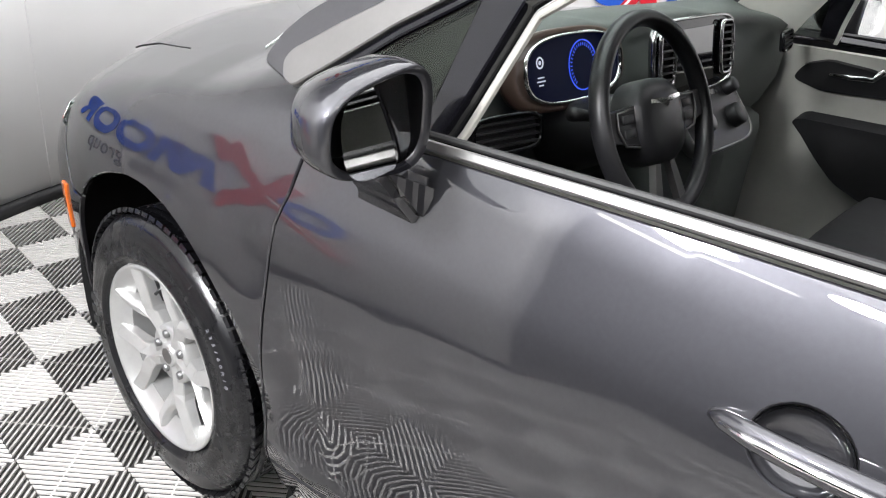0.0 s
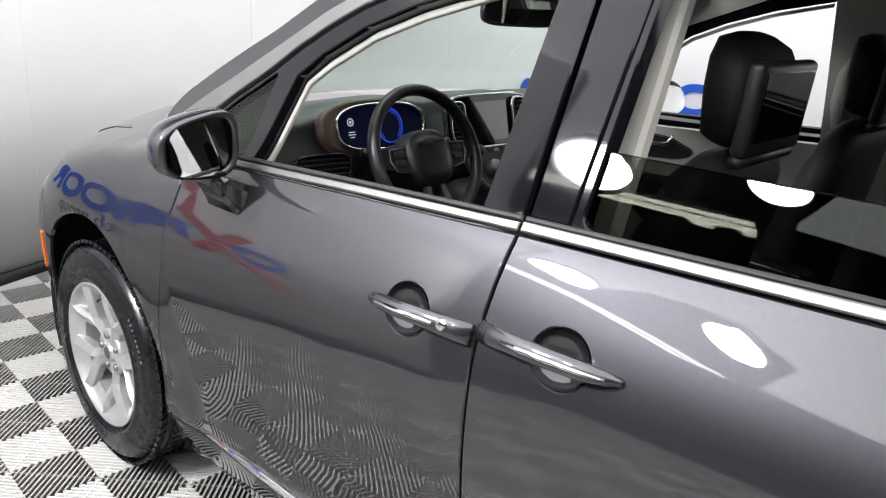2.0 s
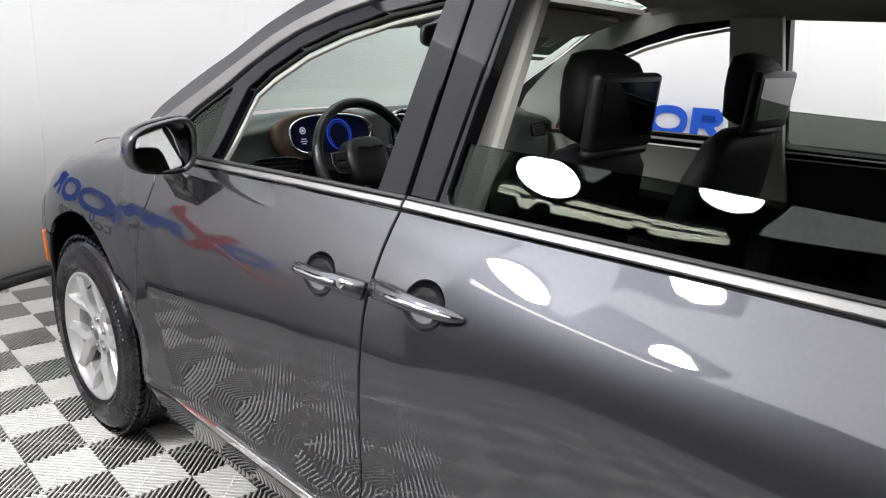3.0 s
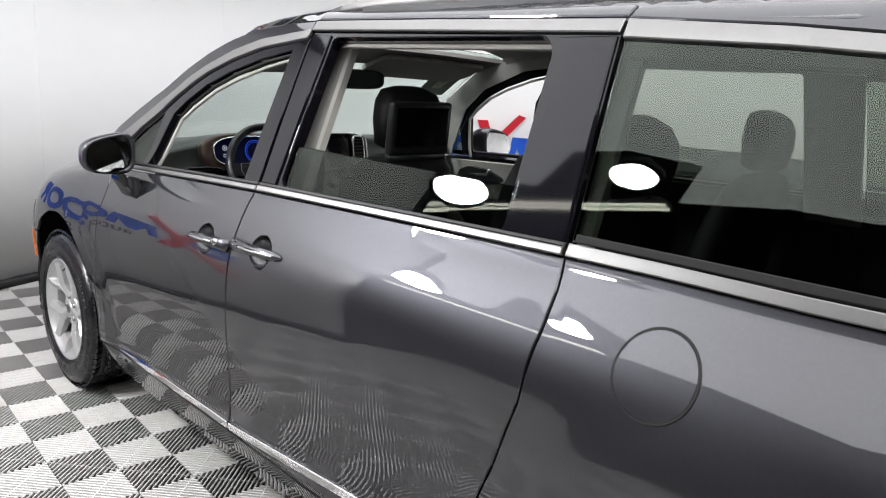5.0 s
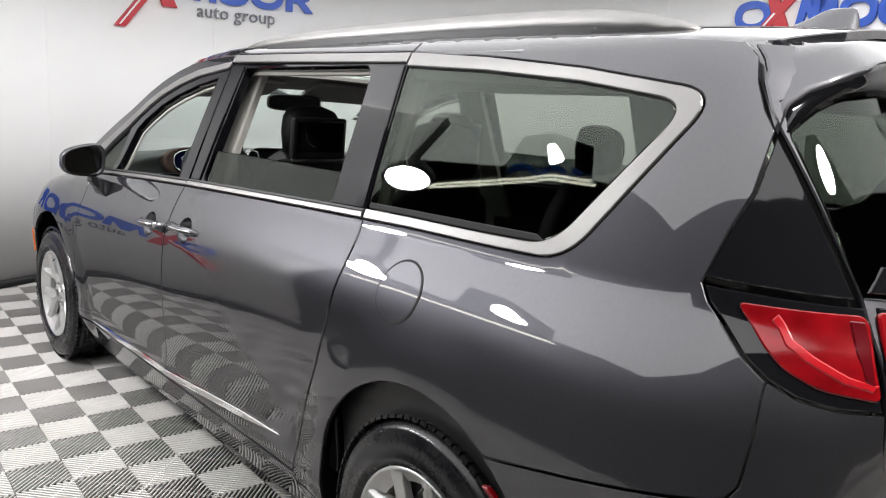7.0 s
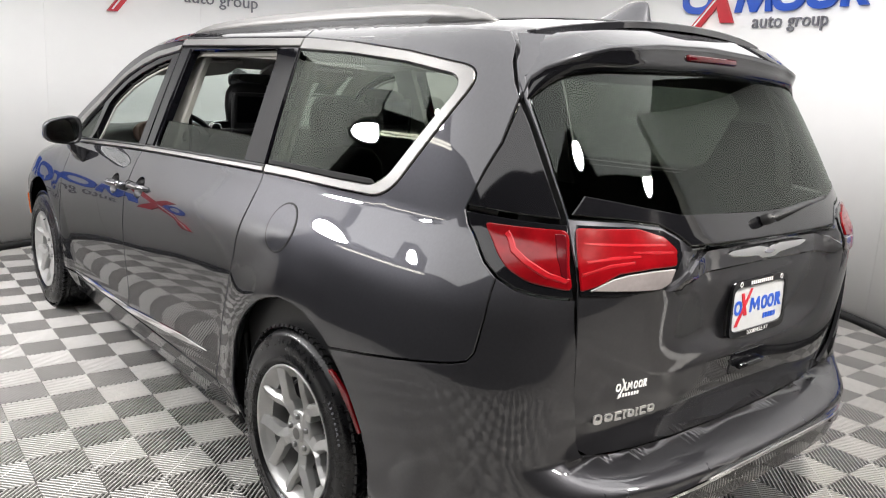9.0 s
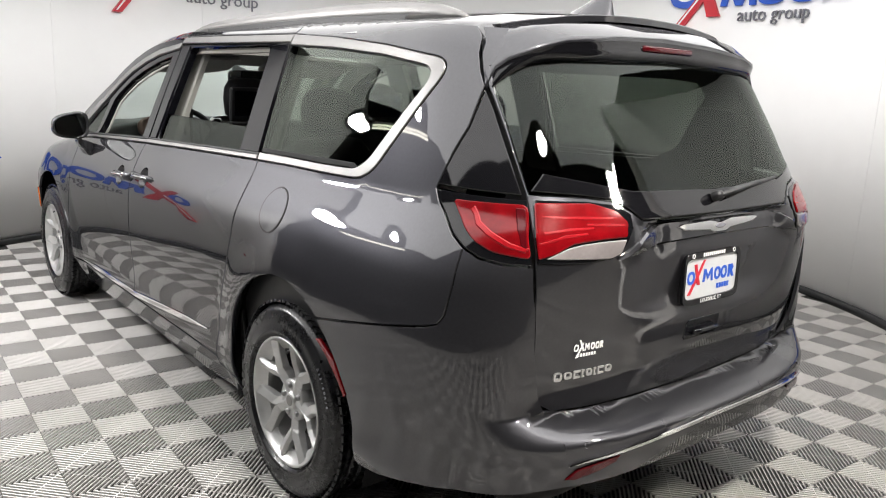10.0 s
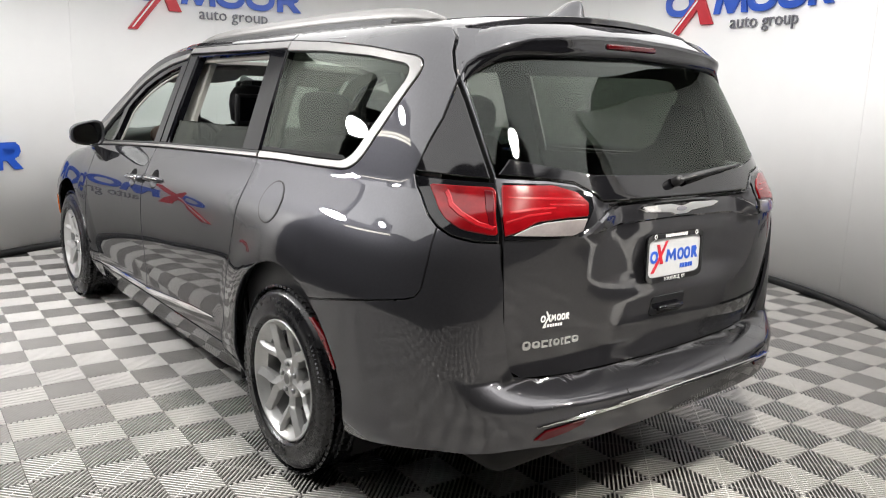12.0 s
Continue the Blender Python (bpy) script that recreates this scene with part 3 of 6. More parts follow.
def panel(name, outline, mat, parent, fn, label="", grid=0.045, gap=0.0022, thick=0.012, off=0.0, side=-1, step=0.028, holes=(), chamfer=0.0025):
    """A sheet of the skin: outline in fn's two coordinates, with rolled edges and thickness. off: set in (minus) or proud (plus)."""
    b0 = dense(outline, step)
    edge = shrink(b0, gap)
    top = shrink(b0, gap + chamfer)
    hb = [dense(h, step) for h in holes]
    hedge = [shrink(h, -gap) for h in hb]
    htop = [shrink(h, -gap - chamfer) for h in hb]
    loops = [top] + htop
    xs, ys = [p[0] for p in top], [p[1] for p in top]
    gx, gy = np.meshgrid(np.arange(min(xs) + grid / 2, max(xs), grid), np.arange(min(ys) + grid / 2, max(ys), grid))
    gx[1::2] += grid / 2
    gx, gy = gx.ravel(), gy.ravel()
    ok = inside(gx, gy, top)
    for h in htop:
        ok &= ~inside(gx, gy, h)
    allb = np.array([p for l in loops for p in l])
    if ok.any():
        d = np.full(len(gx), 9.0)
        for p in allb:
            d = np.minimum(d, np.hypot(gx - p[0], gy - p[1]))
        ok &= d > grid * 0.4
    verts = [Vector(p) for p in allb] + [Vector((x, y)) for x, y in zip(gx[ok], gy[ok])]
    edges, k0 = [], 0
    for l in loops:
        edges += [(k0 + i, k0 + (i + 1) % len(l)) for i in range(len(l))]
        k0 += len(l)
    v2, _, f2, vo, _, _ = delaunay_2d_cdt(verts, edges, [], 0, 1e-6)
    cen = np.array([[(v2[f[0]][c] + v2[f[1]][c] + v2[f[2]][c]) / 3 for c in (0, 1)] for f in f2])
    keep = inside(cen[:, 0], cen[:, 1], top)
    for h in htop:
        keep &= ~inside(cen[:, 0], cen[:, 1], h)

    def place(u, v, depth):
        p = fn(u, v)
        e = 0.002
        n = (fn(u + e, v) - fn(u - e, v)).cross(fn(u, v + e) - fn(u, v - e))
        if n.length < 1e-12:
            n = Vector((-1, 0, 0))
        n.normalize()
        ref = Vector((p.x, p.y - max(-1.5, min(1.2, p.y)), p.z - min(1.0, max(0.6, p.z))))
        if n.dot(ref) < 0:
            n = -n
        q = p + n * (off - depth)
        if side > 0:
            q.x, n.x = -q.x, -n.x
        return q, n

    co, no, faces, fn_kind = [], [], [], []

    def add(u, v, depth):
        q, n = place(u, v, depth)
        co.append(q), no.append(n)
        return len(co) - 1

    base = [add(p[0], p[1], 0) for p in v2]
    back = [add(p[0], p[1], thick) for p in v2]
    nb = {}
    for new_i, olds in enumerate(vo):
        for o in olds:
            nb[o] = new_i
    for f, ok1 in zip(f2, keep):
        if ok1:
            a, b, c = f
            q = (co[base[b]] - co[base[a]]).cross(co[base[c]] - co[base[a]])
            if q.dot(no[base[a]]) < 0:
                b, c = c, b
            faces.append((base[a], base[b], base[c])), fn_kind.append(1)
            faces.append((back[a], back[c], back[b])), fn_kind.append(2)
    k0, sharp = 0, set()
    for l, e2 in zip(loops, [edge] + hedge):
        n = len(l)
        idx = [nb[k0 + i] for i in range(n)]
        k0 += n
        r1 = [add(p[0], p[1], chamfer) for p in e2]
        r2 = [add(p[0], p[1], thick) for p in e2]
        r0, r3 = [base[i] for i in idx], [back[i] for i in idx]
        for ra, rb, kind in ((r0, r1, 3), (r1, r2, 0), (r2, r3, 0)):
            for i in range(n):
                j = (i + 1) % n
                if r0[i] != r0[j]:
                    faces.append((ra[i], ra[j], rb[j], rb[i])), fn_kind.append(kind)
        for r in (r0, r1, r2, r3):
            sharp |= {(min(r[i], r[(i + 1) % n]), max(r[i], r[(i + 1) % n])) for i in range(n)}
    me = bpy.data.meshes.new(name)
    me.from_pydata(co, [], faces)
    me.update()
    for e in me.edges:
        q = tuple(sorted(e.vertices))
        if q in sharp:
            e.use_edge_sharp = True
    nrm = []
    for p, kind in zip(me.polygons, fn_kind):
        p.use_smooth = True
        for li in p.loop_indices:
            vi = me.loops[li].vertex_index
            if kind == 1:
                nrm.append(no[vi])
            elif kind == 2:
                nrm.append(-no[vi])
            else:
                nrm.append(Vector(p.normal))
    me.normals_split_custom_set(nrm)
    me.materials.append(mat)
    ob = new(name, me)
    ob.parent = parent
    if mat in (GLASS_CLEAR, GLASS_SHIELD):
        ob.visible_shadow = False
    if label:
        tagged(ob, label)
    return ob


CAR = thing("minivan", "dark grey metallic minivan with chrome trim and front windows lowered", "car", at=(0, 0, 0))

# lines of the side, as run and height
FENDER_SEAM = [(1.075, 1.03), (1.06, 1.0), (1.068, .938), (1.088, .877), (1.10, .762), (1.115, .596), (1.122, .425), (1.125, .335)]
B_SEAM = [(.028, 1.124), (.033, 1.04), (.036, .94), (.036, .80), (.034, .65), (.036, .54), (.05, .42), (.06, .335)]
C_SEAM = [(-1.128, 1.165), (-1.142, 1.10), (-1.145, 1.03), (-1.13, .88), (-1.08, .72), (-1.03, .60), (-.95, .40), (-.93, .335)]
BELT = [(1.0, 1.07), (.86, 1.08), (.43, 1.103), (.028, 1.122), (-.35, 1.136), (-.68, 1.148), (-1.127, 1.163), (-1.33, 1.169), (-1.72, 1.176)]


def belt(y, up=0.0):
    return (y, float(np.interp(-y, [-p[0] for p in BELT], [p[1] for p in BELT])) + up)


def arch(hy, r, a0, a1, n=26, squash=1.0):
    return [(hy + r * math.cos(radians(a0 + (a1 - a0) * k / n)), HUB_Z + 0.01 + squash * r * math.sin(radians(a0 + (a1 - a0) * k / n))) for k in range(n + 1)]




def build_side(s):
    """Skin, glass and trim of one side; s is -1 for the left and 1 for the right."""
    def P(name, outline, mat, parent=CAR, fn=F_side, **k):
        return panel(name, outline, mat, parent, fn, side=s, **k)

    # front wing
    seam = [(a, zf(a) + float(np.interp(a, [1.1, 1.4, 1.8, 2.0, 2.08], [.27, .27, .24, .12, .0]))) for a in np.linspace(1.12, 2.07, 18)]
    wing = FENDER_SEAM[::-1] + [(1.085, 1.08), (1.09, 1.14), (1.10, 1.2)] + seam + [(2.03, .80), (1.96, .72), (1.93, .66)]
    fr = [p for p in arch(HUB_F, 0.43, 42, 200, 30) if p[0] > 1.126] + [(1.126, .22)]
    P("front_wing", wing + fr, PAINT, fn=F_wing, grid=0.03)
    # front bumper side, with the amber marker
    fb = [(1.932, .655)] + [(1.962, .715), (2.03, .79), (2.4, .725), (2.75, .70), (2.75, .25), (2.5, .20), (2.1, .19), (2.0, .20)] + arch(HUB_F, 0.43, -24, 41, 12)
    P("front_bumper", fb, PAINT)
    P("side_marker", rounded([(2.005, .645), (2.055, .64), (2.085, .50), (2.04, .495)], .012), ORANGE, off=0.006, thick=0.016, grid=0.03, label="amber side marker lens")
    P("headlamp", [(2.16, .815), (2.3, .79), (2.62, .72), (2.62, .71), (2.38, .73), (2.16, .765)], GLASS_CLEAR, off=0.0, label="clear headlamp lens")
    # doors
    d1 = [belt(y) for y in np.linspace(.028, 1.0, 9)] + [(1.075, 1.05)] + FENDER_SEAM[1:] + [(.6, .335), (.06, .335)] + B_SEAM[::-1][1:-1]
    door = P("front_door", d1, PAINT, holes=[oval(.205, .948, .052, .044, 28)])
    d2 = [belt(y) for y in np.linspace(-1.128, .028, 9)] + B_SEAM[1:] + [(-.4, .335), (-.93, .335)] + C_SEAM[::-1][1:-1]
    slider = P("sliding_door", d2, PAINT, holes=[oval(-.125, .972, .052, .044, 28)])
    for own, ys in ((door, np.linspace(.03, .96, 9)), (slider, np.linspace(-1.122, .026, 9))):
        P("belt_seal", [belt(y, .018) for y in ys] + [belt(y, .028) for y in ys[::-1]], RUBBER, parent=own, off=0.002, thick=0.012, gap=0.0005, grid=0.02)
    for line in (FENDER_SEAM[1:], B_SEAM, C_SEAM):
        P("seam_backing", [(y - .014, z) for y, z in line] + [(y + .014, z) for y, z in line[::-1]], DARK, off=-.0128, thick=.003, gap=0, grid=.03)
    # rear quarter
    chrome_out = [(-1.128, 1.163), (-1.33, 1.169), (-1.60, 1.172), (-1.86, 1.179), (-1.985, 1.358), (-2.112, 1.549), (-1.78, 1.593), (-1.45, 1.62), (-1.105, 1.637)]
    chrome_out = rounded(chrome_out, .085, 8, keep=(0, 1, 2, 6, 7, 8))
    seam_gate = [(-.64, 1.655), (-.655, 1.624), (-.683, 1.574), (-.697, 1.522), (-.702, 1.483)]
    q = C_SEAM[::-1][:-1] + chrome_out + [(-1.105, 1.668), (-1.5, 1.668), (-1.9, 1.665)] + [(run_of(-x, z), z) for x, z in seam_gate]
    LAMP_EDGE = [(-2.175, 1.197), (-2.195, 1.165), (-2.225, 1.139), (-2.283, 1.088), (-2.331, 1.057)]
    LAMP_LOW = [(-2.379, 1.037), (-2.435, 1.026)]
    q += [(run_y(-2.217, 1.368), 1.368), (run_y(-2.197, 1.299), 1.299)] + [(run_y(y, z), z) for y, z in LAMP_EDGE] + [(-2.345, .96), (-2.340, .876), (-2.325, .852), (-2.29, .840), (-2.246, .830), (-2.0, .778), (-1.80, .737)]
    rr = arch(HUB_R, 0.435, 124, 0, 30)[:] + [(-1.12, .30), (-.93, .30)]
    P("rear_quarter", q + rr, PAINT)
    P("fuel_door", oval(-1.40, 1.018, .078, .074, 40), PAINT, off=0.0022, thick=0.01, gap=0.0, grid=0.02, chamfer=.0006, label="round fuel filler door")
    P("fuel_gap", oval(-1.40, 1.018, .0835, .0795, 40), DARK, off=0.0014, thick=0.01, gap=0.0, grid=0.02, chamfer=.0004)
    gate_line = [(.638, 1.652), (.653, 1.624), (.681, 1.574), (.695, 1.522), (.70, 1.483), (.702, 1.446), (.710, 1.307), (.714, 1.206), (.734, 1.10), (.740, 1.026), (.735, .90), (.718, .75)]
    P("seam_backing", [(run_of(x, z) - .014, z) for x, z in gate_line] + [(run_of(x, z) + .014, z) for x, z in gate_line[::-1]], DARK, off=-.0215, thick=.003, gap=0, grid=.03)
    # sill and its bright strip
    P("sill", [(1.122, .33), (1.122, .20), (.8, .175), (-.8, .185), (-1.12, .22), (-1.12, .296), (-.935, .296), (-.925, .33)], PAINT)
    for y0, y1, z0, z1 in ((.93, .063, .352, .362), (.055, -.86, .36, .432)):
        n = 14
        up = [(y0 + (y1 - y0) * k / n, z0 + (z1 - z0) * k / n + .013 * min(1, 3 * (k / n if y0 > .5 else 1 - k / n) + .12)) for k in range(n + 1)]
        lo = [(y0 + (y1 - y0) * k / n, z0 + (z1 - z0) * k / n - .013 * min(1, 3 * (k / n if y0 > .5 else 1 - k / n) + .12)) for k in range(n + 1)]
        P("sill_trim", up + lo[::-1], CHROME, parent=door if y0 > .5 else slider, off=0.007, thick=0.012, gap=0, grid=0.02, label="bright chrome strip")
    # belt line chrome
    ys = np.linspace(.03, .96, 9)
    P("belt_trim", [belt(y, .001) for y in ys] + [belt(y, .017) for y in ys[::-1]], SATIN, parent=door, off=0.005, thick=0.014, gap=0.001, grid=0.02, label="satin chrome belt strip")
    ys = np.linspace(-1.122, .026, 9)
    P("belt_trim", [belt(y, .001) for y in ys] + [belt(y, .019) for y in ys[::-1]], SATIN, parent=slider, off=0.005, thick=0.014, gap=0.001, grid=0.02, label="satin chrome belt strip")
    glass_q = [(-1.13, 1.192), (-1.33, 1.196), (-1.60, 1.199), (-1.815, 1.205), (-1.945, 1.376), (-2.058, 1.526), (-1.78, 1.562), (-1.46, 1.584), (-1.11, 1.596)]
    glass_q = rounded(glass_q, .075, 8, keep=(0, 1, 2, 6, 7, 8))
    P("window_trim", chrome_out + glass_q[::-1], SATIN, off=0.003, thick=0.016, gap=0.001, grid=0.02, label="satin chrome window surround")
    P("quarter_window", glass_q, GLASS_DARK, off=-0.004, thick=0.004, label="dark privacy glass")
    # black rail under the quarter glass
    P("window_seal", [(-1.14, 1.193), (-1.33, 1.197), (-1.60, 1.20), (-1.80, 1.207), (-1.765, 1.224), (-1.33, 1.216), (-1.14, 1.212)], DARK, off=0.0, thick=0.008, gap=0.001, grid=0.03)
    # bright line over the door windows
    P("roof_trim", [(-1.10, 1.637), (-.5, 1.640), (.025, 1.637), (.025, 1.607), (-.5, 1.608), (-1.10, 1.606)], SATIN, off=0.003, thick=0.012, gap=0.001, grid=0.03, label="satin chrome strip over the windows")
    P("roof_side", [(-1.10, 1.67), (-.5, 1.672), (.025, 1.67), (.025, 1.640), (-.5, 1.643), (-1.10, 1.640)], PAINT, grid=0.03)
    # windscreen pillar: painted outer half, black inner half
    inner = [(1.125, 1.095), (1.06, 1.153), (.95, 1.232), (.843, 1.297), (.759, 1.36), (.668, 1.416), (.582, 1.46), (.44, 1.511), (.28, 1.553), (.028, 1.588)]
    outer = [(1.24, 1.12), (1.215, 1.17), (1.17, 1.212), (1.05, 1.287), (.95, 1.344), (.862, 1.391), (.74, 1.469), (.62, 1.529), (.50, 1.574), (.369, 1.607), (.2, 1.628), (.028, 1.64)]
    P("windscreen_pillar", rounded(outer + inner[::-1], .035), PAINT, grid=0.03)
    P("pillar_trim", rounded([(1.18, 1.13), (1.17, 1.15), (1.08, 1.207), (.96, 1.276), (.873, 1.329), (.772, 1.390), (.692, 1.440), (.60, 1.484), (.455, 1.538), (.30, 1.577), (.03, 1.611), (.03, 1.584), (.28, 1.549), (.44, 1.507), (.582, 1.456), (.668, 1.412), (.759, 1.356), (.843, 1.295), (.95, 1.230), (1.06, 1.151), (1.13, 1.098), (1.16, 1.105)], .018), SATIN, off=0.004, thick=0.012, gap=0, grid=0.02, label="thin bright strip")
    hole = [(.80, 1.104), (.738, 1.30), (.68, 1.348), (.565, 1.416), (.44, 1.465), (.28, 1.512), (.10, 1.548), (.125, 1.137)]
    tri = rounded([(1.07, 1.108), (1.04, 1.145), (.95, 1.212), (.845, 1.277), (.812, 1.298), (.845, 1.108)], .01)
    frame_out = [(1.12, 1.095)] + inner[1:] + [(.028, 1.135)]
    P("window_frame", frame_out, BLACK_GLOSS, parent=door, off=-0.006, thick=0.035, grid=0.03, gap=0.001, holes=[hole, tri])
    P("quarter_light", tri, GLASS_REAR, parent=door, off=-0.012, thick=0.004, gap=0, grid=0.03, label="small fixed triangular window")
    P("pillar_cover", [(.030, 1.145), (.122, 1.140), (.098, 1.552), (.022, 1.582)], BLACK_GLOSS, parent=door, off=0.0, thick=0.012, grid=0.03, gap=0.0025, label="gloss black pillar cover")
    # sliding door window
    hole = rounded([(-.075, 1.155), (-.09, 1.588), (-.90, 1.60), (-.93, 1.57), (-.945, 1.18)], .025)
    P("window_frame", [(.022, 1.146), (.018, 1.605), (-1.10, 1.608), (-1.122, 1.186)], BLACK_GLOSS, parent=slider, off=-0.006, thick=0.035, grid=0.04, gap=0.001, holes=[hole])
    P("pillar_cover", [(.022, 1.148), (-.058, 1.150), (-.082, 1.596), (.016, 1.60)], BLACK_GLOSS, parent=slider, off=0.0, thick=0.012, grid=0.03, gap=0.0025, label="gloss black pillar cover")
    P("pillar_cover", [(-.955, 1.183), (-1.118, 1.188), (-1.097, 1.604), (-.945, 1.60)], BLACK_GLOSS, parent=slider, off=0.0, thick=0.012, grid=0.03, gap=0.0025, label="gloss black pillar cover")
    P("window", [(-.06, 1.15), (-.068, 1.275), (-.955, 1.28), (-.96, 1.17)], GLASS_REAR, parent=slider, off=-0.016, thick=0.004, gap=0, grid=0.04, label="half lowered dark privacy glass")
    # rear corner: dark corner window and lamp
    dg = [(run_of(.703, 1.478), 1.478), (run_y(-2.217, 1.368), 1.368), (run_y(-2.197, 1.299), 1.299), (run_y(-2.172, 1.206), 1.206), (run_of(.718, 1.2), 1.2), (run_of(.714, 1.307), 1.307), (run_of(.706, 1.42), 1.42)]
    P("corner_window", dg, PIANO, off=0.001, thick=0.01, gap=0.003, grid=0.03, label="gloss black corner glass")
    lamp = [(run_y(y, z), z) for y, z in LAMP_EDGE + LAMP_LOW] + [(run_of(.744, 1.025), 1.025), (run_of(.738, 1.1), 1.1), (run_of(.712, 1.193), 1.193)]
    lp = P("tail_lamp", lamp, PIANO, off=0.002, thick=0.02, gap=0.003, grid=0.025, label="red tail lamp with gloss black surround")
    red = [(run_y(-2.241, 1.175), 1.175), (run_y(-2.302, 1.114), 1.114), (run_y(-2.347, 1.079), 1.079), (run_y(-2.402, 1.055), 1.055), (run_of(.747, 1.043), 1.043), (run_of(.742, 1.1), 1.1), (run_of(.717, 1.178), 1.178)]
    P("lens", rounded(red, .02), RED_LENS, parent=lp, off=0.0065, thick=0.008, gap=0, grid=0.02, label="red lens")
    red2 = [(run_of(.742, 1.168), 1.168), (run_of(.756, 1.12), 1.12), (run_of(.762, 1.075), 1.075), (run_of(.752, 1.062), 1.062), (run_of(.724, 1.168), 1.168)]
    P("lens_core", rounded(red2, .006), RED_DARK, parent=lp, off=0.0085, thick=0.008, gap=0, grid=0.02)
    bow = [(run_y(y, z), z) for y, z in ((-2.312, 1.165), (-2.327, 1.15), (-2.345, 1.127), (-2.382, 1.106), (-2.434, 1.081), (-2.471, 1.071))]
    P("lens_line", bow + [(a + .008, z - .012) for a, z in bow[::-1]], RED_BRIGHT, parent=lp, off=0.009, thick=0.008, gap=0, grid=0.02)
    return door, slider


DOORS = {s: build_side(s) for s in (-1, 1)}


def build_middle():
    # bonnet, windscreen, roof
    panel("bonnet", [(-.80, 1.14), (-.80, 1.5), (-.82, 1.9), (-.97, 2.1), (-.97, 2.45), (.97, 2.45), (.97, 2.1), (.82, 1.9), (.80, 1.5), (.80, 1.14)], PAINT, CAR, F_hood, grid=0.05, gap=0.0, thick=0.02, off=-0.009)
    for sg in (-1, 1):
        panel("bonnet_seam", [(sg * .80, 1.72), (sg * .80, 1.9), (sg * .815, 2.04), (sg * .811, 2.04), (sg * .797, 1.9), (sg * .797, 1.72)], DARK, CAR, F_hood, grid=0.03, gap=0.0, thick=0.004, off=0.0008, chamfer=.0003)
    panel("windscreen", [(-.99, .0), (-.99, .5), (-.99, .99), (.99, .99), (.99, .5), (.99, .0)], GLASS_SHIELD, CAR, F_shield, grid=0.07, gap=0, thick=0.005, label="green-tinted windscreen")
    panel("cowl", [(-.98, 1.095), (-.98, 1.135), (.98, 1.135), (.98, 1.095)], BLACK_PLASTIC, CAR, F_hood, grid=0.05, gap=0.001, thick=0.02)
    panel("roof", [(-.7, -2.21), (-.92, -2.15), (-.985, -2.05), (-1, -1.9), (-1, -1.1), (-1, 0.03), (-.99, .25), (-.985, .43), (.985, .43), (.99, .25), (1, .03), (1, -1.1), (1, -1.9), (.985, -2.05), (.92, -2.15), (.7, -2.21), (0, -2.24)], PAINT, CAR, F_roof, grid=0.06, gap=0.0, thick=0.02)
    panel("headliner", [(-.97, -2.1), (-.97, 0.40), (.97, .40), (.97, -2.1)], HEADLINER, CAR, F_roof, grid=0.08, gap=0.0, thick=0.02, off=-0.04, label="light grey fabric headliner")
    # front face below the bonnet
    bm = bmesh.new()
    box(bm, (0, 2.44, .52), (1.1, .16, .5), .05)
    part("grille", bm, BLACK_GLOSS, CAR)
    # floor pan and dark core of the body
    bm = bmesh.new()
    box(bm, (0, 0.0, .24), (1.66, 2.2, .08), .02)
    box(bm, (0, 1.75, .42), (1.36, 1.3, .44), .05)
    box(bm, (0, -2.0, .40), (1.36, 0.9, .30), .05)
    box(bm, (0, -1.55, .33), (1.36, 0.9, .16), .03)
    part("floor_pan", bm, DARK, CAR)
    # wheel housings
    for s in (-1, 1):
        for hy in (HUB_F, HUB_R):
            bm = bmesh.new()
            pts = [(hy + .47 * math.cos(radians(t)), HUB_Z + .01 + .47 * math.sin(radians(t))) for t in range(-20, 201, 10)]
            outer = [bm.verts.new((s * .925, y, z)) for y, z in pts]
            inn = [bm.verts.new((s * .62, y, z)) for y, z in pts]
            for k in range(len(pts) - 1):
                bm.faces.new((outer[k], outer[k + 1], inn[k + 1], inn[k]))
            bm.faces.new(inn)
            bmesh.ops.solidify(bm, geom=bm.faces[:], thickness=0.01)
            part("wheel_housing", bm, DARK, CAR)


build_middle()


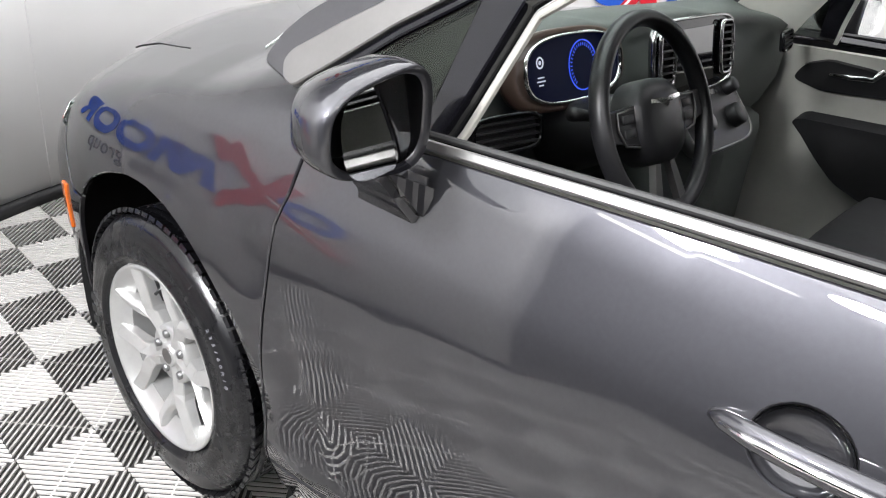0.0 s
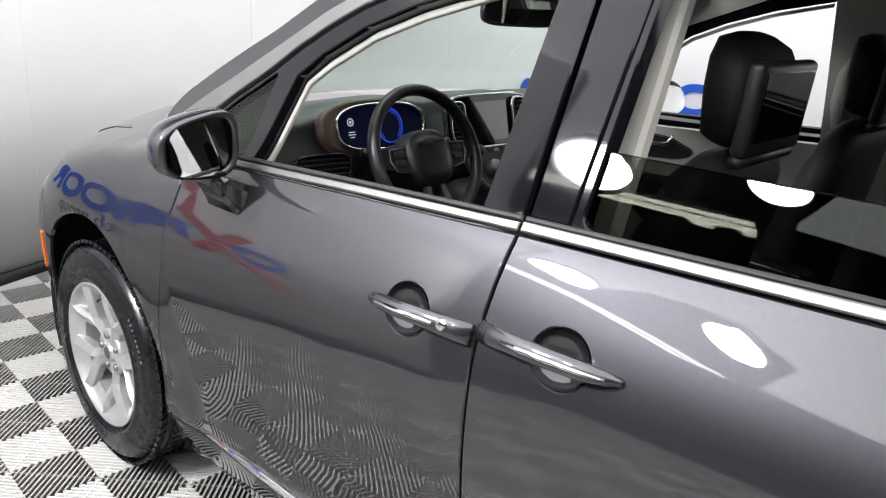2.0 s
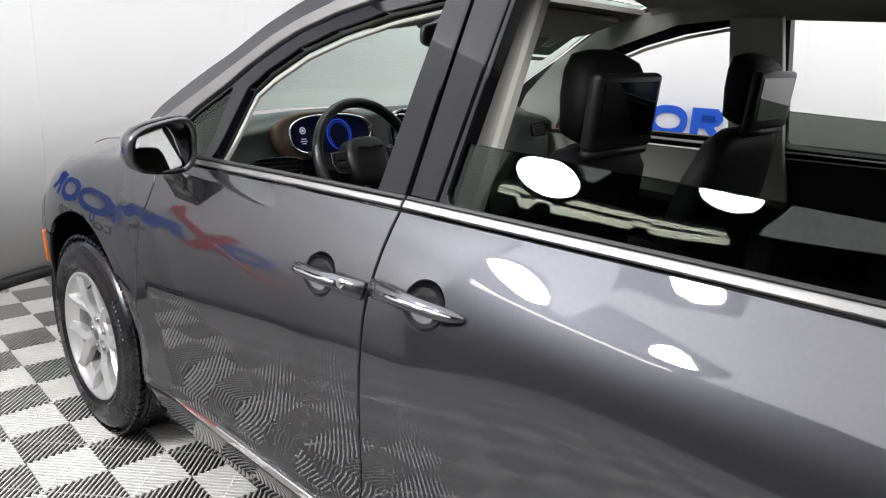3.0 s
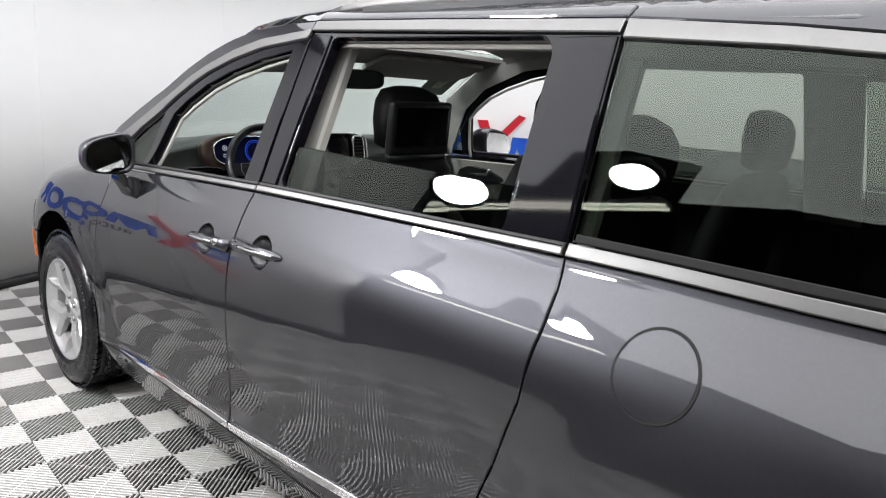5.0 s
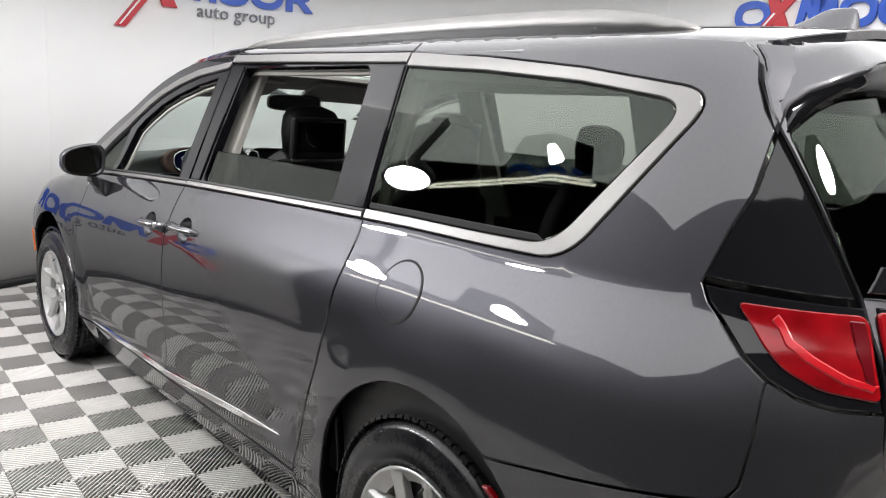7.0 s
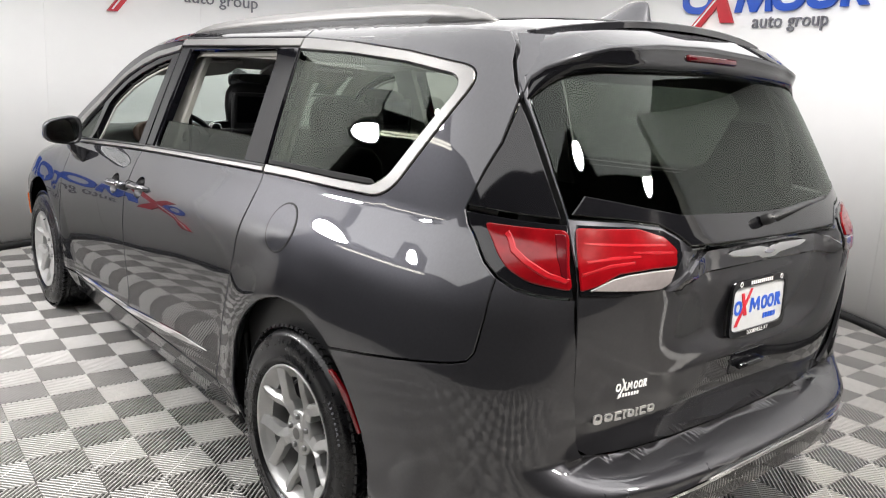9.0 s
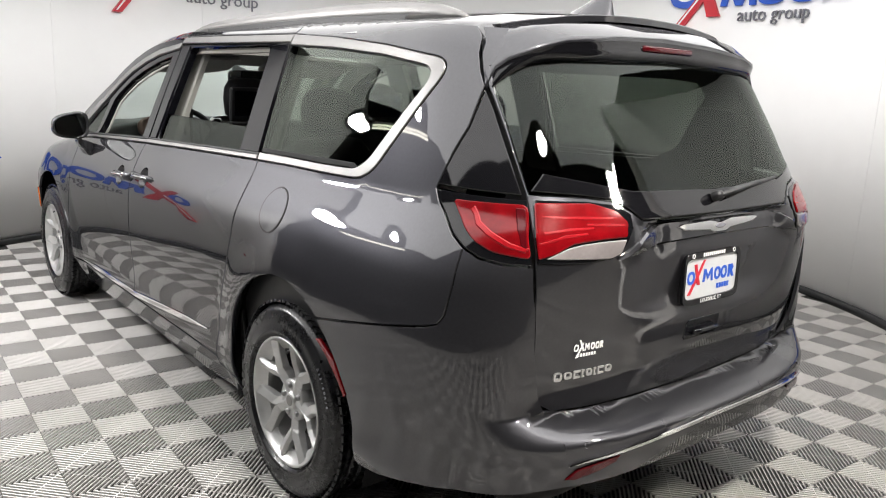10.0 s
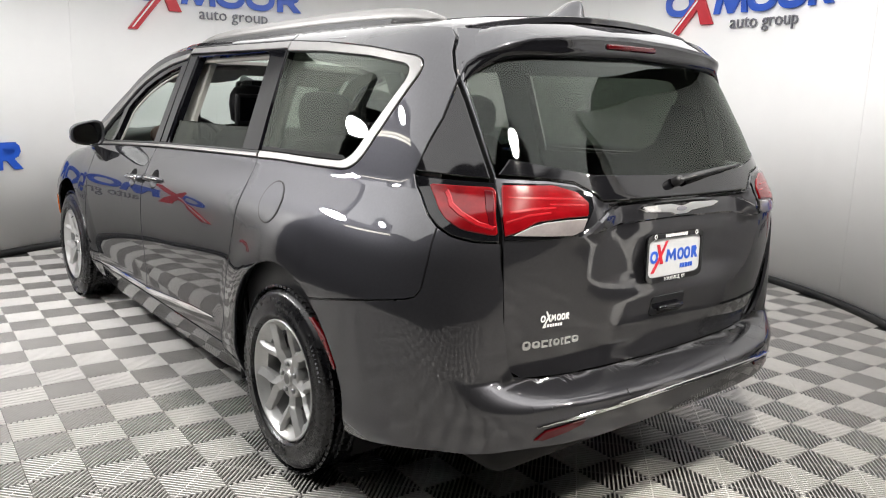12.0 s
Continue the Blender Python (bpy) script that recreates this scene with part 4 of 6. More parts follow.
def build_gate():
    sx = [(-.638, 1.652), (-.653, 1.624), (-.681, 1.574), (-.695, 1.522), (-.70, 1.483), (-.702, 1.446), (-.710, 1.307), (-.714, 1.206), (-.734, 1.10), (-.740, 1.026), (-.735, .90), (-.718, .734), (-.699, .658), (-.673, .616)]
    right = [(-x, z) for x, z in sx[::-1]]
    bottom = [(-.628, .587), (-.45, .574), (0, .560), (.45, .574), (.628, .587)]
    half = [(-.30, 1.60), (-.62, 1.565), (-.675, 1.535), (-.690, 1.47), (-.702, 1.307), (-.706, 1.207), (-.578, 1.203), (-.49, 1.192), (-.44, 1.166), (-.40, 1.136), (-.30, 1.128)]
    glass = [(0, 1.607)] + half + [(0, 1.133)] + [(-x, z) for x, z in half[::-1]]
    g = panel("tailgate", sx + bottom + right, PAINT, CAR, F_gate, holes=[glass], grid=0.035)
    panel("rear_window", glass, GLASS_REAR, g, F_gate, off=-0.003, thick=0.005, gap=-0.001, grid=0.05, label="dark privacy glass")
    band = [(-.70, 1.215), (-.578, 1.207), (-.49, 1.196), (-.44, 1.17), (-.40, 1.140), (0, 1.137), (.40, 1.140), (.44, 1.17), (.49, 1.196), (.578, 1.207), (.70, 1.215), (.66, 1.26), (.4, 1.215), (0, 1.205), (-.4, 1.215), (-.66, 1.26)]
    panel("window_border", band, PIANO, g, F_gate, off=-0.001, thick=0.003, gap=0.0, grid=0.04)
    # lamps on the gate
    for s in (-1, 1):
        def flip(pts):
            return [(x * -s, z) if s > 0 else (x, z) for x, z in pts]

        lamp = [(-.700, 1.194), (-.578, 1.193), (-.488, 1.182), (-.442, 1.157), (-.446, 1.118), (-.487, 1.062), (-.516, 1.037), (-.646, 1.031), (-.736, 1.031), (-.732, 1.10)]
        lp = panel("tail_lamp", flip(lamp), PIANO, g, F_gate, off=0.004, thick=0.02, gap=0.002, grid=0.03, label="red and clear tail lamp")
        up = [(-.703, 1.184), (-.563, 1.185), (-.496, 1.165), (-.466, 1.135), (-.478, 1.097), (-.557, 1.095), (-.645, 1.085), (-.692, 1.058), (-.732, 1.043), (-.728, 1.10)]
        panel("lens", flip(rounded(up, .008)), RED_LENS, lp, F_gate, off=0.0085, thick=0.008, gap=0, grid=0.02, label="red lens")
        lo = [(-.715, 1.046), (-.66, 1.074), (-.62, 1.084), (-.557, 1.090), (-.480, 1.092), (-.497, 1.056), (-.53, 1.043)]
        panel("lens", flip(rounded(lo, .005)), CLEAR_LENS, lp, F_gate, off=0.0085, thick=0.008, gap=0, grid=0.02, label="clear ribbed lens")
        for z0, x0, x1, rise in ((1.078, -.725, -.60, .028), (1.128, -.60, -.48, -.004), (1.146, -.70, -.50, -.004), (1.105, -.71, -.58, .014)):
            mid = [(x0, z0), ((x0 + x1) / 2, z0 + rise * .7), (x1, z0 + rise), (x1, z0 + rise + .008), ((x0 + x1) / 2, z0 + rise * .7 + .010), (x0, z0 + .008)]
            panel("lens_line", flip(mid), RED_BRIGHT, lp, F_gate, off=0.0092, thick=0.008, gap=0, grid=0.02)
    # spoiler over the window
    bm = bmesh.new()
    n, secs = 48, []
    for k in range(n + 1):
        u = -1 + 2 * k / n
        w = abs(u)
        e = smooth(.78, 1.0, w)
        zr = 1.700 - .048 * w ** 2.4
        zt = float(np.interp(w, [0, .35, .68, .82, .92, .97, 1.0], [1.655, 1.646, 1.626, 1.602, 1.566, 1.532, 1.488]))
        zb = float(np.interp(w, [0, .7, .85, .93, 1.0], [1.578, 1.562, 1.548, 1.522, 1.480]))
        xr, xt = u * .638, u * .699
        yr = F_gate(xr, zr).y
        yt = F_gate(xt, zt).y - .052 * (1 - e) - .004
        yb = F_gate(u * .692, zb).y
        xm, zm = (xr + xt) / 2, (zr + zt) / 2 + .012 * (1 - e)
        ym = (yr + yt) / 2 - .006 * (1 - e)
        sec = [(xr * .99, yr + .05, zr - .03), (xr, yr + .012, zr), (xm, ym, zm), (xt, yt + .012, zt + .004), (xt, yt, zt - .003), (xt, yt + .003, zt - .012), (u * .695, (yt + yb) / 2 + .004, (zt + zb) / 2), (u * .692, yb - .003, zb), (u * .68, yb + .03, zb + .01)]
        secs.append([bm.verts.new(q) for q in sec])
    for a, b in zip(secs, secs[1:]):
        for i in range(len(a)):
            j = (i + 1) % len(a)
            f = bm.faces.new((a[i], b[i], b[j], a[j]))
            f.material_index = 1 if i in (5, 6, 7) else 0
    bm.faces.new(secs[0][::-1]), bm.faces.new(secs[-1])
    bmesh.ops.recalc_face_normals(bm, faces=bm.faces)
    sp = part("spoiler", bm, [PAINT, PIANO], g, "grey roof spoiler with gloss black underside")
    bm = bmesh.new()
    box(bm, (0, F_gate(0, 1.61).y - .012, 1.618), (.26, .03, .020), .007)
    part("brake_lamp", bm, RED_DARK, sp, "dark red high brake lamp")
    # wiper
    bm = bmesh.new()
    pts = [F_gate(x, z) + Vector((0, -.028, 0.0)) for x, z in ((-.04, 1.190), (.06, 1.202), (.2, 1.216), (.33, 1.226))]
    tube_mesh(bm, pts, [.015, .015, .011, .007], 10, flat=.6)
    lathe(bm, [(0, .012), (.013, .010), (.016, 0), (.016, -.02)], 20, Matrix.Translation(pts[0]) @ Matrix.Rotation(radians(65), 4, "X"))
    wp = part("wiper_arm", bm, BLACK_PLASTIC, g)
    bm = bmesh.new()
    tube_mesh(bm, [F_gate(x, z) + Vector((0, -.014, 0)) for x, z in ((.02, 1.180), (.2, 1.206), (.38, 1.226))], .006, 8)
    part("wiper_blade", bm, RUBBER, wp)
    # handle bar with winged badge
    bar = [(-.50, 1.037), (-.47, 1.058), (-.435, 1.081), (-.385, 1.102), (-.306, 1.117), (-.105, 1.125), (.105, 1.125), (.306, 1.117), (.385, 1.102), (.435, 1.081), (.47, 1.058), (.50, 1.037), (.46, 1.045), (.29, 1.056), (0, 1.060), (-.29, 1.056), (-.46, 1.045)]
    panel("handle_bar", bar, PAINT, g, F_gate, off=0.014, thick=0.03, gap=0, grid=0.03, chamfer=.006)
    wing = [(-.225, 1.100), (-.20, 1.106), (-.06, 1.108), (0, 1.100), (.06, 1.108), (.20, 1.106), (.225, 1.100), (.19, 1.089), (.06, 1.081), (.03, 1.072), (-.03, 1.072), (-.06, 1.081), (-.19, 1.089)]
    panel("badge", wing, CHROME, g, F_gate, off=0.0215, thick=0.008, gap=0, grid=0.02, label="chrome winged badge")
    panel("badge_centre", oval(0, 1.090, .030, .007, 20), SIGN_GREY, g, F_gate, off=0.0235, thick=0.008, gap=0, grid=0.02)
    # plate in its frame
    yb = F_gate(0, .93).y
    m = Matrix.Translation((0, yb - .012, .928)) @ Matrix.Rotation(radians(90 - 2), 4, "X") @ Matrix.Rotation(0, 4, "Z")
    bm = bmesh.new()
    ring_slab(bm, oval(0, 0, .158, .083, 40, 9), oval(0, 0, .148, .065, 40, 9), .010, m)
    pf = part("plate_frame", bm, PIANO, g, "black plastic plate frame", smooth=False)
    bm = bmesh.new()
    slab(bm, oval(0, 0, .152, .077, 40, 9), .004, m)
    part("plate", bm, PLATE_WHITE, pf, "white dealer plate with blue and red shapes", smooth=False)
    bm = bmesh.new()
    box(bm, m @ Vector((0, 0, -.008)), (.30, .016, .15), .004)
    part("plate_bracket", bm, BLACK_PLASTIC, pf)
    mm = m @ Matrix.Translation((0, 0, .0045))
    bm = bmesh.new()
    ring_slab(bm, oval(-.113, .004, .020, .021, 24, 2.4), oval(-.113, .004, .011, .012, 24), .001, mm)
    for cx in (.035, .073):
        ring_slab(bm, oval(cx, .004, .018, .021, 24, 2.4), oval(cx, .004, .009, .012, 24), .001, mm)
    slab(bm, [(-.048, -.017), (-.037, -.017), (-.032, .008), (-.019, -.012), (-.005, .008), (0, -.017), (.011, -.017), (.005, .025), (-.004, .025), (-.019, .004), (-.032, .025), (-.042, .025)], .001, mm)
    slab(bm, [(.098, -.017), (.109, -.017), (.109, 0), (.122, -.017), (.136, -.017), (.122, .003), (.13, .014), (.122, .025), (.098, .025)], .001, mm)
    for x0, x1 in ((.035, .046), (.05, .061), (.065, .077), (.081, .092), (.096, .107)):
        slab(bm, [(x0, -.046), (x1, -.046), (x1, -.03), (x0, -.03)], .001, mm)
    tagged(part("plate_print", bm, SIGN_BLUE, pf, smooth=False), kind="stuff")
    bm = bmesh.new()
    slab(bm, [(-.128, -.05), (-.112, -.05), (-.07, .006), (-.038, .055), (-.05, .055), (-.082, .01)], .0014, mm)
    slab(bm, [(-.10, .045), (-.086, .045), (-.062, -.022), (-.078, -.022)], .0016, mm)
    tagged(part("plate_print", bm, SIGN_RED, pf, smooth=False), kind="stuff")
    words("LOUISVILLE, KY", .0175, .0004, SIGN_WHITE, pf, m @ Matrix.Translation((0, -.0795, .0105)), "lettering", "white lettering")
    bm = bmesh.new()
    for k in range(11):
        slab(bm, [(-.062 + k * .0115, .068), (-.054 + k * .0115, .068), (-.054 + k * .0115, .079), (-.062 + k * .0115, .079)], .0006, m @ Matrix.Translation((0, 0, .010)))
    for x in (-.115, .115):
        ring_slab(bm, oval(x, .0735, .0080, .0080, 18), oval(x, .0735, .0052, .0052, 18), .0006, m @ Matrix.Translation((0, 0, .010)))
    tagged(part("frame_print", bm, SIGN_WHITE, pf, smooth=False), kind="stuff")
    # gate handle recess
    panel("gate_handle", rounded([(-.105, .795), (-.105, .725), (.085, .725), (.085, .795)], .02), BLACK_GLOSS, g, F_gate, off=0.003, thick=0.01, gap=0, grid=0.03, label="black gate release handle")
    bm = bmesh.new()
    tube_mesh(bm, [F_gate(x, .752) + Vector((0, -.012, 0)) for x in (-.07, -.03, .03, .06)], .011, 10, flat=.8)
    part("pull", bm, PIANO, g)
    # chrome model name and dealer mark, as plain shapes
    bm = bmesh.new()
    hw = [.030, .030, .026, .012, .026, .012, .026, .030]
    x = -.652
    for k, w in enumerate(hw):
        c = F_gate(x + w / 2, .702)
        t = (F_gate(x + w, .702) - F_gate(x, .702)).normalized()
        mt = Matrix.Translation(c) @ Matrix(((t.x, 0, -t.y * -1 if False else t.y, 0), (t.y, 0, -t.x, 0), (0, 1, 0, 0), (0, 0, 0, 1)))
        hh = .013 if k else .017
        if k in (0, 1, 7, 4):
            ring_slab(bm, oval(0, .002, w / 2 - .001, hh * .8, 16, 3), oval(0, .004, w / 2 - .008, hh * .4, 16, 3), .005, mt)
        else:
            slab(bm, [(-w / 2 + .001, -hh * .75), (-w / 2 + .001, hh), (w / 2 - .001, hh), (w / 2 - .001, hh - .006), (-w / 2 + .007, hh - .006), (-w / 2 + .007, -hh * .75)], .005, mt)
            slab(bm, [(-w / 2 + .002, -hh * .75), (w / 2 - .001, -hh * .75), (w / 2 - .001, -hh * .75 + .005), (-w / 2 + .002, -hh * .75 + .005)], .0048, mt)
        x += w + .003
    bmesh.ops.recalc_face_normals(bm, faces=bm.faces)
    part("model_badge", bm, ALLOY, g, "chrome model name shapes", smooth=False)
    bm = bmesh.new()
    def mark(cx, z):
        return Matrix.Translation(F_gate(cx, z) + Vector((0, -.0012, 0))) @ Matrix.Rotation(radians(90), 4, "X")

    for cx, w in ((-.594, .020), (-.536, .017), (-.519, .017)):
        ring_slab(bm, oval(0, 0, w / 2, .0105, 16, 2.6), oval(0, 0, w / 2 - .0042, .006, 16), .0015, mark(cx, .787))
    slab(bm, [(-.010, -.010), (-.006, -.010), (-.005, .003), (0, -.006), (.005, .003), (.006, -.010), (.010, -.010), (.008, .0105), (.004, .0105), (0, .003), (-.004, .0105), (-.008, .0105)], .0015, mark(-.556, .787))
    slab(bm, [(-.007, -.010), (-.003, -.010), (-.003, -.003), (.003, -.010), (.008, -.010), (.003, -.001), (.007, .003), (.005, .0105), (-.007, .0105)], .0015, mark(-.503, .787))
    for cx in np.arange(-.572, -.515, .0098):
        slab(bm, [(-.0038, -.0045), (.0038, -.0045), (.0038, .0045), (-.0038, .0045)], .0015, mark(cx, .763))
    ring_slab(bm, oval(0, 0, .006, .006, 14), oval(0, 0, .004, .004, 14), .0015, mark(-.584, .763))
    slab(bm, [(-.022, -.027), (-.016, -.027), (.022, .026), (.016, .026)], .0018, mark(-.577, .787))
    slab(bm, [(-.010, .023), (-.004, .023), (.014, -.012), (.007, -.012)], .002, mark(-.577, .787))
    part("dealer_mark", bm, SIGN_WHITE, g, "white dealer sticker shapes", smooth=False)
    return g


build_gate()


def F_bumper_mid(x, z):
    w = half_width(RC, z)
    k = RC - at(T_CONVEX, z)
    r = min(0.999, abs(x) / w)
    g = float(shelf(abs(x), z)[0])
    k += g * (RC - at(T_GATE, z) - k)
    return Vector((x, RC - k * (1 - r ** 4.0) ** 0.25, z))


def build_rear_bumper():
    """Cover from one wheel arch round the back to the other."""
    xe = .76
    xm = xe - .094
    mid = [(-xm, .597), (-.55, .578), (-.3, .566), (0, .559), (.3, .566), (.55, .578), (xm, .597), (xm, .405), (.5, .40), (0, .395), (-.5, .40), (-xm, .405)]
    b = panel("rear_bumper", mid, PAINT, CAR, F_bumper_mid, gap=0.0, chamfer=.0002, grid=0.009, step=0.014, off=-.0006)
    for s in (-1, 1):
        up = [(-1.81, .735), (-2.0, .775), (-2.246, .827), (-2.29, .837), (-2.325, .849), (-2.343, .876), (-2.348, .96), (run_y(-2.333, 1.054), 1.054), (run_y(-2.379, 1.034), 1.034), (run_y(-2.435, 1.023), 1.023), (run_of(.744, 1.022), 1.022), (run_of(.738, .90), .90), (run_of(.721, .734), .734), (run_of(.702, .658), .658), (run_of(.677, .618), .618), (run_of(xe - .1, .60), .60)]
        low = [(run_of(xe - .1, z), z) for z in (.56, .5, .44, .405)] + [(run_of(.73, .40), .40), (run_of(.766, .394), .394), (run_of(.817, .389), .389), (run_of(.881, .385), .385), (-2.256, .357), (-2.081, .317), (-1.99, .307)]
        panel("bumper_corner", up + low + arch(HUB_R, 0.435, 188, 125, 18), PAINT, CAR, F_side, side=s, gap=0.0, chamfer=.0002, grid=0.0165, step=0.014)
        rf = [((x - .07) * s, z) for x, z in ((.726, .433), (.694, .462), (.60, .474), (.55, .476), (.56, .46), (.62, .443), (.70, .428))]
        panel("reflector", rf, RED_DARK, b, F_bumper_mid, off=0.006, thick=0.012, gap=0, grid=0.02, label="dark red reflector")
        for x, z in ((.60, .528), (.28, .522)):
            panel("parking_sensor", oval(x * s, z, .009, .009, 16), PAINT, b, F_bumper_mid, off=0.0016, thick=0.006, gap=0, grid=0.01)
        mk = [(-1.792, .668), (-1.812, .672), (-1.90, .62), (-1.955, .53), (-1.94, .518), (-1.905, .57), (-1.85, .63)]
        panel("side_marker", mk, RED_LENS, b, F_side, side=s, off=0.004, thick=0.012, gap=0, grid=0.02, label="red side marker lens")
    tops = [(.655, .480), (.6, .490), (.45, .498), (.25, .502), (0, .503)]
    lows = [(.655, .476), (.6, .480), (.45, .484), (.25, .487), (0, .488)]
    strip = [(-x, z) for x, z in tops] + [(x, z) for x, z in tops[-2::-1]] + lows + [(-x, z) for x, z in lows[-2::-1]]
    panel("bumper_trim", strip, CHROME, b, F_bumper_mid, off=0.010, thick=0.016, gap=0, grid=0.02, label="bright chrome strip")


build_rear_bumper()

# ---- wheels ----
def build_wheel(hy, s, spin):
    """One wheel; s is -1 on the left, 1 on the right; spin: where its first spoke points."""
    turn = Matrix.Translation((s * 0.852, hy, HUB_Z - .009)) @ Matrix.Rotation(radians(90) * s, 4, "Y")
    # local z points outwards from the car
    w = new("wheel")
    w.parent = CAR
    R = 0.3555
    bm = bmesh.new()
    prof = [(.228, -.098), (.245, -.112), (.29, -.118), (.325, -.112), (.343, -.098), (R - .002, -.085), (R, -.055), (R, -.045), (R - .008, -.043), (R - .008, -.037), (R, -.035), (R, -.004), (R - .008, -.002), (R - .008, .004), (R, .006), (R, .035), (R - .008, .037), (R - .008, .043), (R, .045), (R, .056),
            (R - .004, .076), (R - .012, .090), (.336, .100), (.328, .1065), (.326, .1065), (.312, .1135), (.29, .118), (.262, .1165), (.26, .1185), (.250, .1185), (.247, .113), (.238, .106), (.231, .098), (.225, .09)]
    lathe(bm, prof, 96, turn)
    part("tyre", bm, TYRE, w, "black all-season tyre")
    # shoulder blocks
    bm = bmesh.new()
    for k in range(72):
        t = 2 * math.pi * k / 72
        for sg, zz in ((1, .078), (-1, -.078)):
            m = turn @ Matrix.Rotation(t, 4, "Z") @ Matrix.Translation((R - .002, 0, zz)) @ Matrix.Rotation(radians(22 * sg), 4, "Y")
            vs = box(bm, (0, 0, 0), (.010, .024, .036))
            bmesh.ops.transform(bm, matrix=m, verts=vs)
            m = turn @ Matrix.Rotation(t + .03, 4, "Z") @ Matrix.Translation((R - .0005, 0, zz * .27)) @ Matrix.Rotation(radians(18 * sg), 4, "X")
            vs = box(bm, (0, 0, 0), (.004, .023, .029))
            bmesh.ops.transform(bm, matrix=m, verts=vs)
    tagged(part("tread", bm, TYRE, w, smooth=False), kind="stuff")
    # raised marks on the sidewall: plain bars for the maker's word, readable size figures
    bm = bmesh.new()
    for a0, cnt in ((95, 4),):
        for k in range(cnt):
            t = radians(a0 + 7 - k * 6.2)
            m = turn @ Matrix.Rotation(t, 4, "Z") @ Matrix.Translation((.302, 0, .1165))
            vs = box(bm, (0, 0, 0), (.026, .022, .003), .001)
            bmesh.ops.transform(bm, matrix=m, verts=vs)
    part("sidewall_bars", bm, RUBBER, w, smooth=False)
    text = "235/60R18"
    for base in ((-62, 118) if s < 0 else ()):
        for k, ch in enumerate(text):
            t = radians(base + 12 - 2.9 * k)
            m = turn @ Matrix.Rotation(t, 4, "Z") @ Matrix.Translation((.306, 0, .1158)) @ Matrix.Rotation(radians(-90), 4, "Z")
            words(ch, .018, .0006, SIGN_GREY, w, m, "size_figure")
    # rim
    bm = bmesh.new()
    lathe(bm, [(.2315, .1005), (.2345, .106), (.2335, .110), (.229, .111), (.224, .107), (.218, .097), (.206, .087), (.194, .079), (.186, .074)], 80, turn)
    rim = part("rim", bm, ALLOY, w, "silver alloy rim with five forked spokes")
    bm = bmesh.new()
    lathe(bm, [(.186, .0735), (.184, .0), (.186, -.06), (.21, -.09), (.225, -.095)], 64, turn)
    part("barrel", bm, ALLOY, rim)
    for k in range(5):
        bm = bmesh.new()
        t0 = 2 * math.pi * k / 5 + radians(spin)
        for sg in (-1, 1):
            rows = []
            for r, off, wid, top, dep, crest in ((.024, .003, .021, .080, .05, .0), (.066, .004, .0225, .081, .05, .1), (.104, .006, .0215, .087, .045, .3), (.128, .018, .0195, .093, .040, .45), (.150, .040, .0180, .098, .036, .5), (.183, .063, .0185, .103, .034, .5), (.227, .086, .0260, .107, .03, .5)):
                c = Vector((r, sg * off, 0))
                n = Vector((-(.75 if r < .17 else .6) * sg, 1, 0)).normalized() if r > .11 else Vector((0, 1, 0))
                # two facets that meet in a crest nearer to the fork
                q = [c - n * wid + Vector((0, 0, top - dep)), c - n * wid + Vector((0, 0, top - .012)), c - n * wid * crest * sg + Vector((0, 0, top)), c + n * wid + Vector((0, 0, top - .012)), c + n * wid + Vector((0, 0, top - dep))]
                rows.append([bm.verts.new(turn @ (Matrix.Rotation(t0, 4, "Z") @ v)) for v in q])
            for a, b in zip(rows, rows[1:]):
                for i in range(4):
                    bm.faces.new((a[i], a[i + 1], b[i + 1], b[i]))
            bm.faces.new(rows[-1])
            bm.faces.new(rows[0][::-1])
        bmesh.ops.recalc_face_normals(bm, faces=bm.faces)
        es = [e for e in bm.edges if len(e.link_faces) == 2 and e.calc_face_angle(0) > .35]
        bmesh.ops.bevel(bm, geom=es, offset=.0016, segments=2, affect="EDGES")
        part("spoke", bm, ALLOY, rim, smooth=False)
    bm = bmesh.new()
    lathe(bm, [(.0, .0865), (.026, .0865), (.029, .084), (.030, .076), (.046, .074), (.072, .078), (.076, .07), (.076, .03)], 40, turn)
    part("hub", bm, ALLOY, rim)
    bm = bmesh.new()
    slab(bm, oval(0, 0, .020, .020, 24), .0015, turn @ Matrix.Translation((0, 0, .0866)))
    part("hub_badge", bm, SATIN, rim, smooth=False)
    for k in range(5):
        t = 2 * math.pi * (k + .5) / 5 + radians(spin)
        bm = bmesh.new()
        lathe(bm, [(.0, .086), (.009, .085), (.0105, .080), (.0105, .06)], 12, turn @ Matrix.Translation((.055 * math.cos(t), .055 * math.sin(t), 0)))
        part("wheel_nut", bm, STEEL, rim)
    bm = bmesh.new()
    lathe(bm, [(.05, .0), (.165, .0), (.165, -.02), (.05, -.02)], 48, turn, close=True)
    part("brake_disc", bm, CAST, w)
    bm = bmesh.new()
    vs = box(bm, (.0, .0, 0), (.07, .17, .07), .012)
    bmesh.ops.transform(bm, matrix=turn @ Matrix.Rotation(radians(20), 4, "Z") @ Matrix.Translation((.15, 0, .01)), verts=vs)
    part("brake_caliper", bm, CAST, w)
    # near-black disc added for the shade deep inside the wheel
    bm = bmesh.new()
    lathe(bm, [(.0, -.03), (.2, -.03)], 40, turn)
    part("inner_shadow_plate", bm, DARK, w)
    bm = bmesh.new()
    tube_mesh(bm, [turn @ Vector((.205, -.02, .085)), turn @ Vector((.185, -.018, .112))], .004, 8)
    part("valve", bm, BLACK_PLASTIC, w)


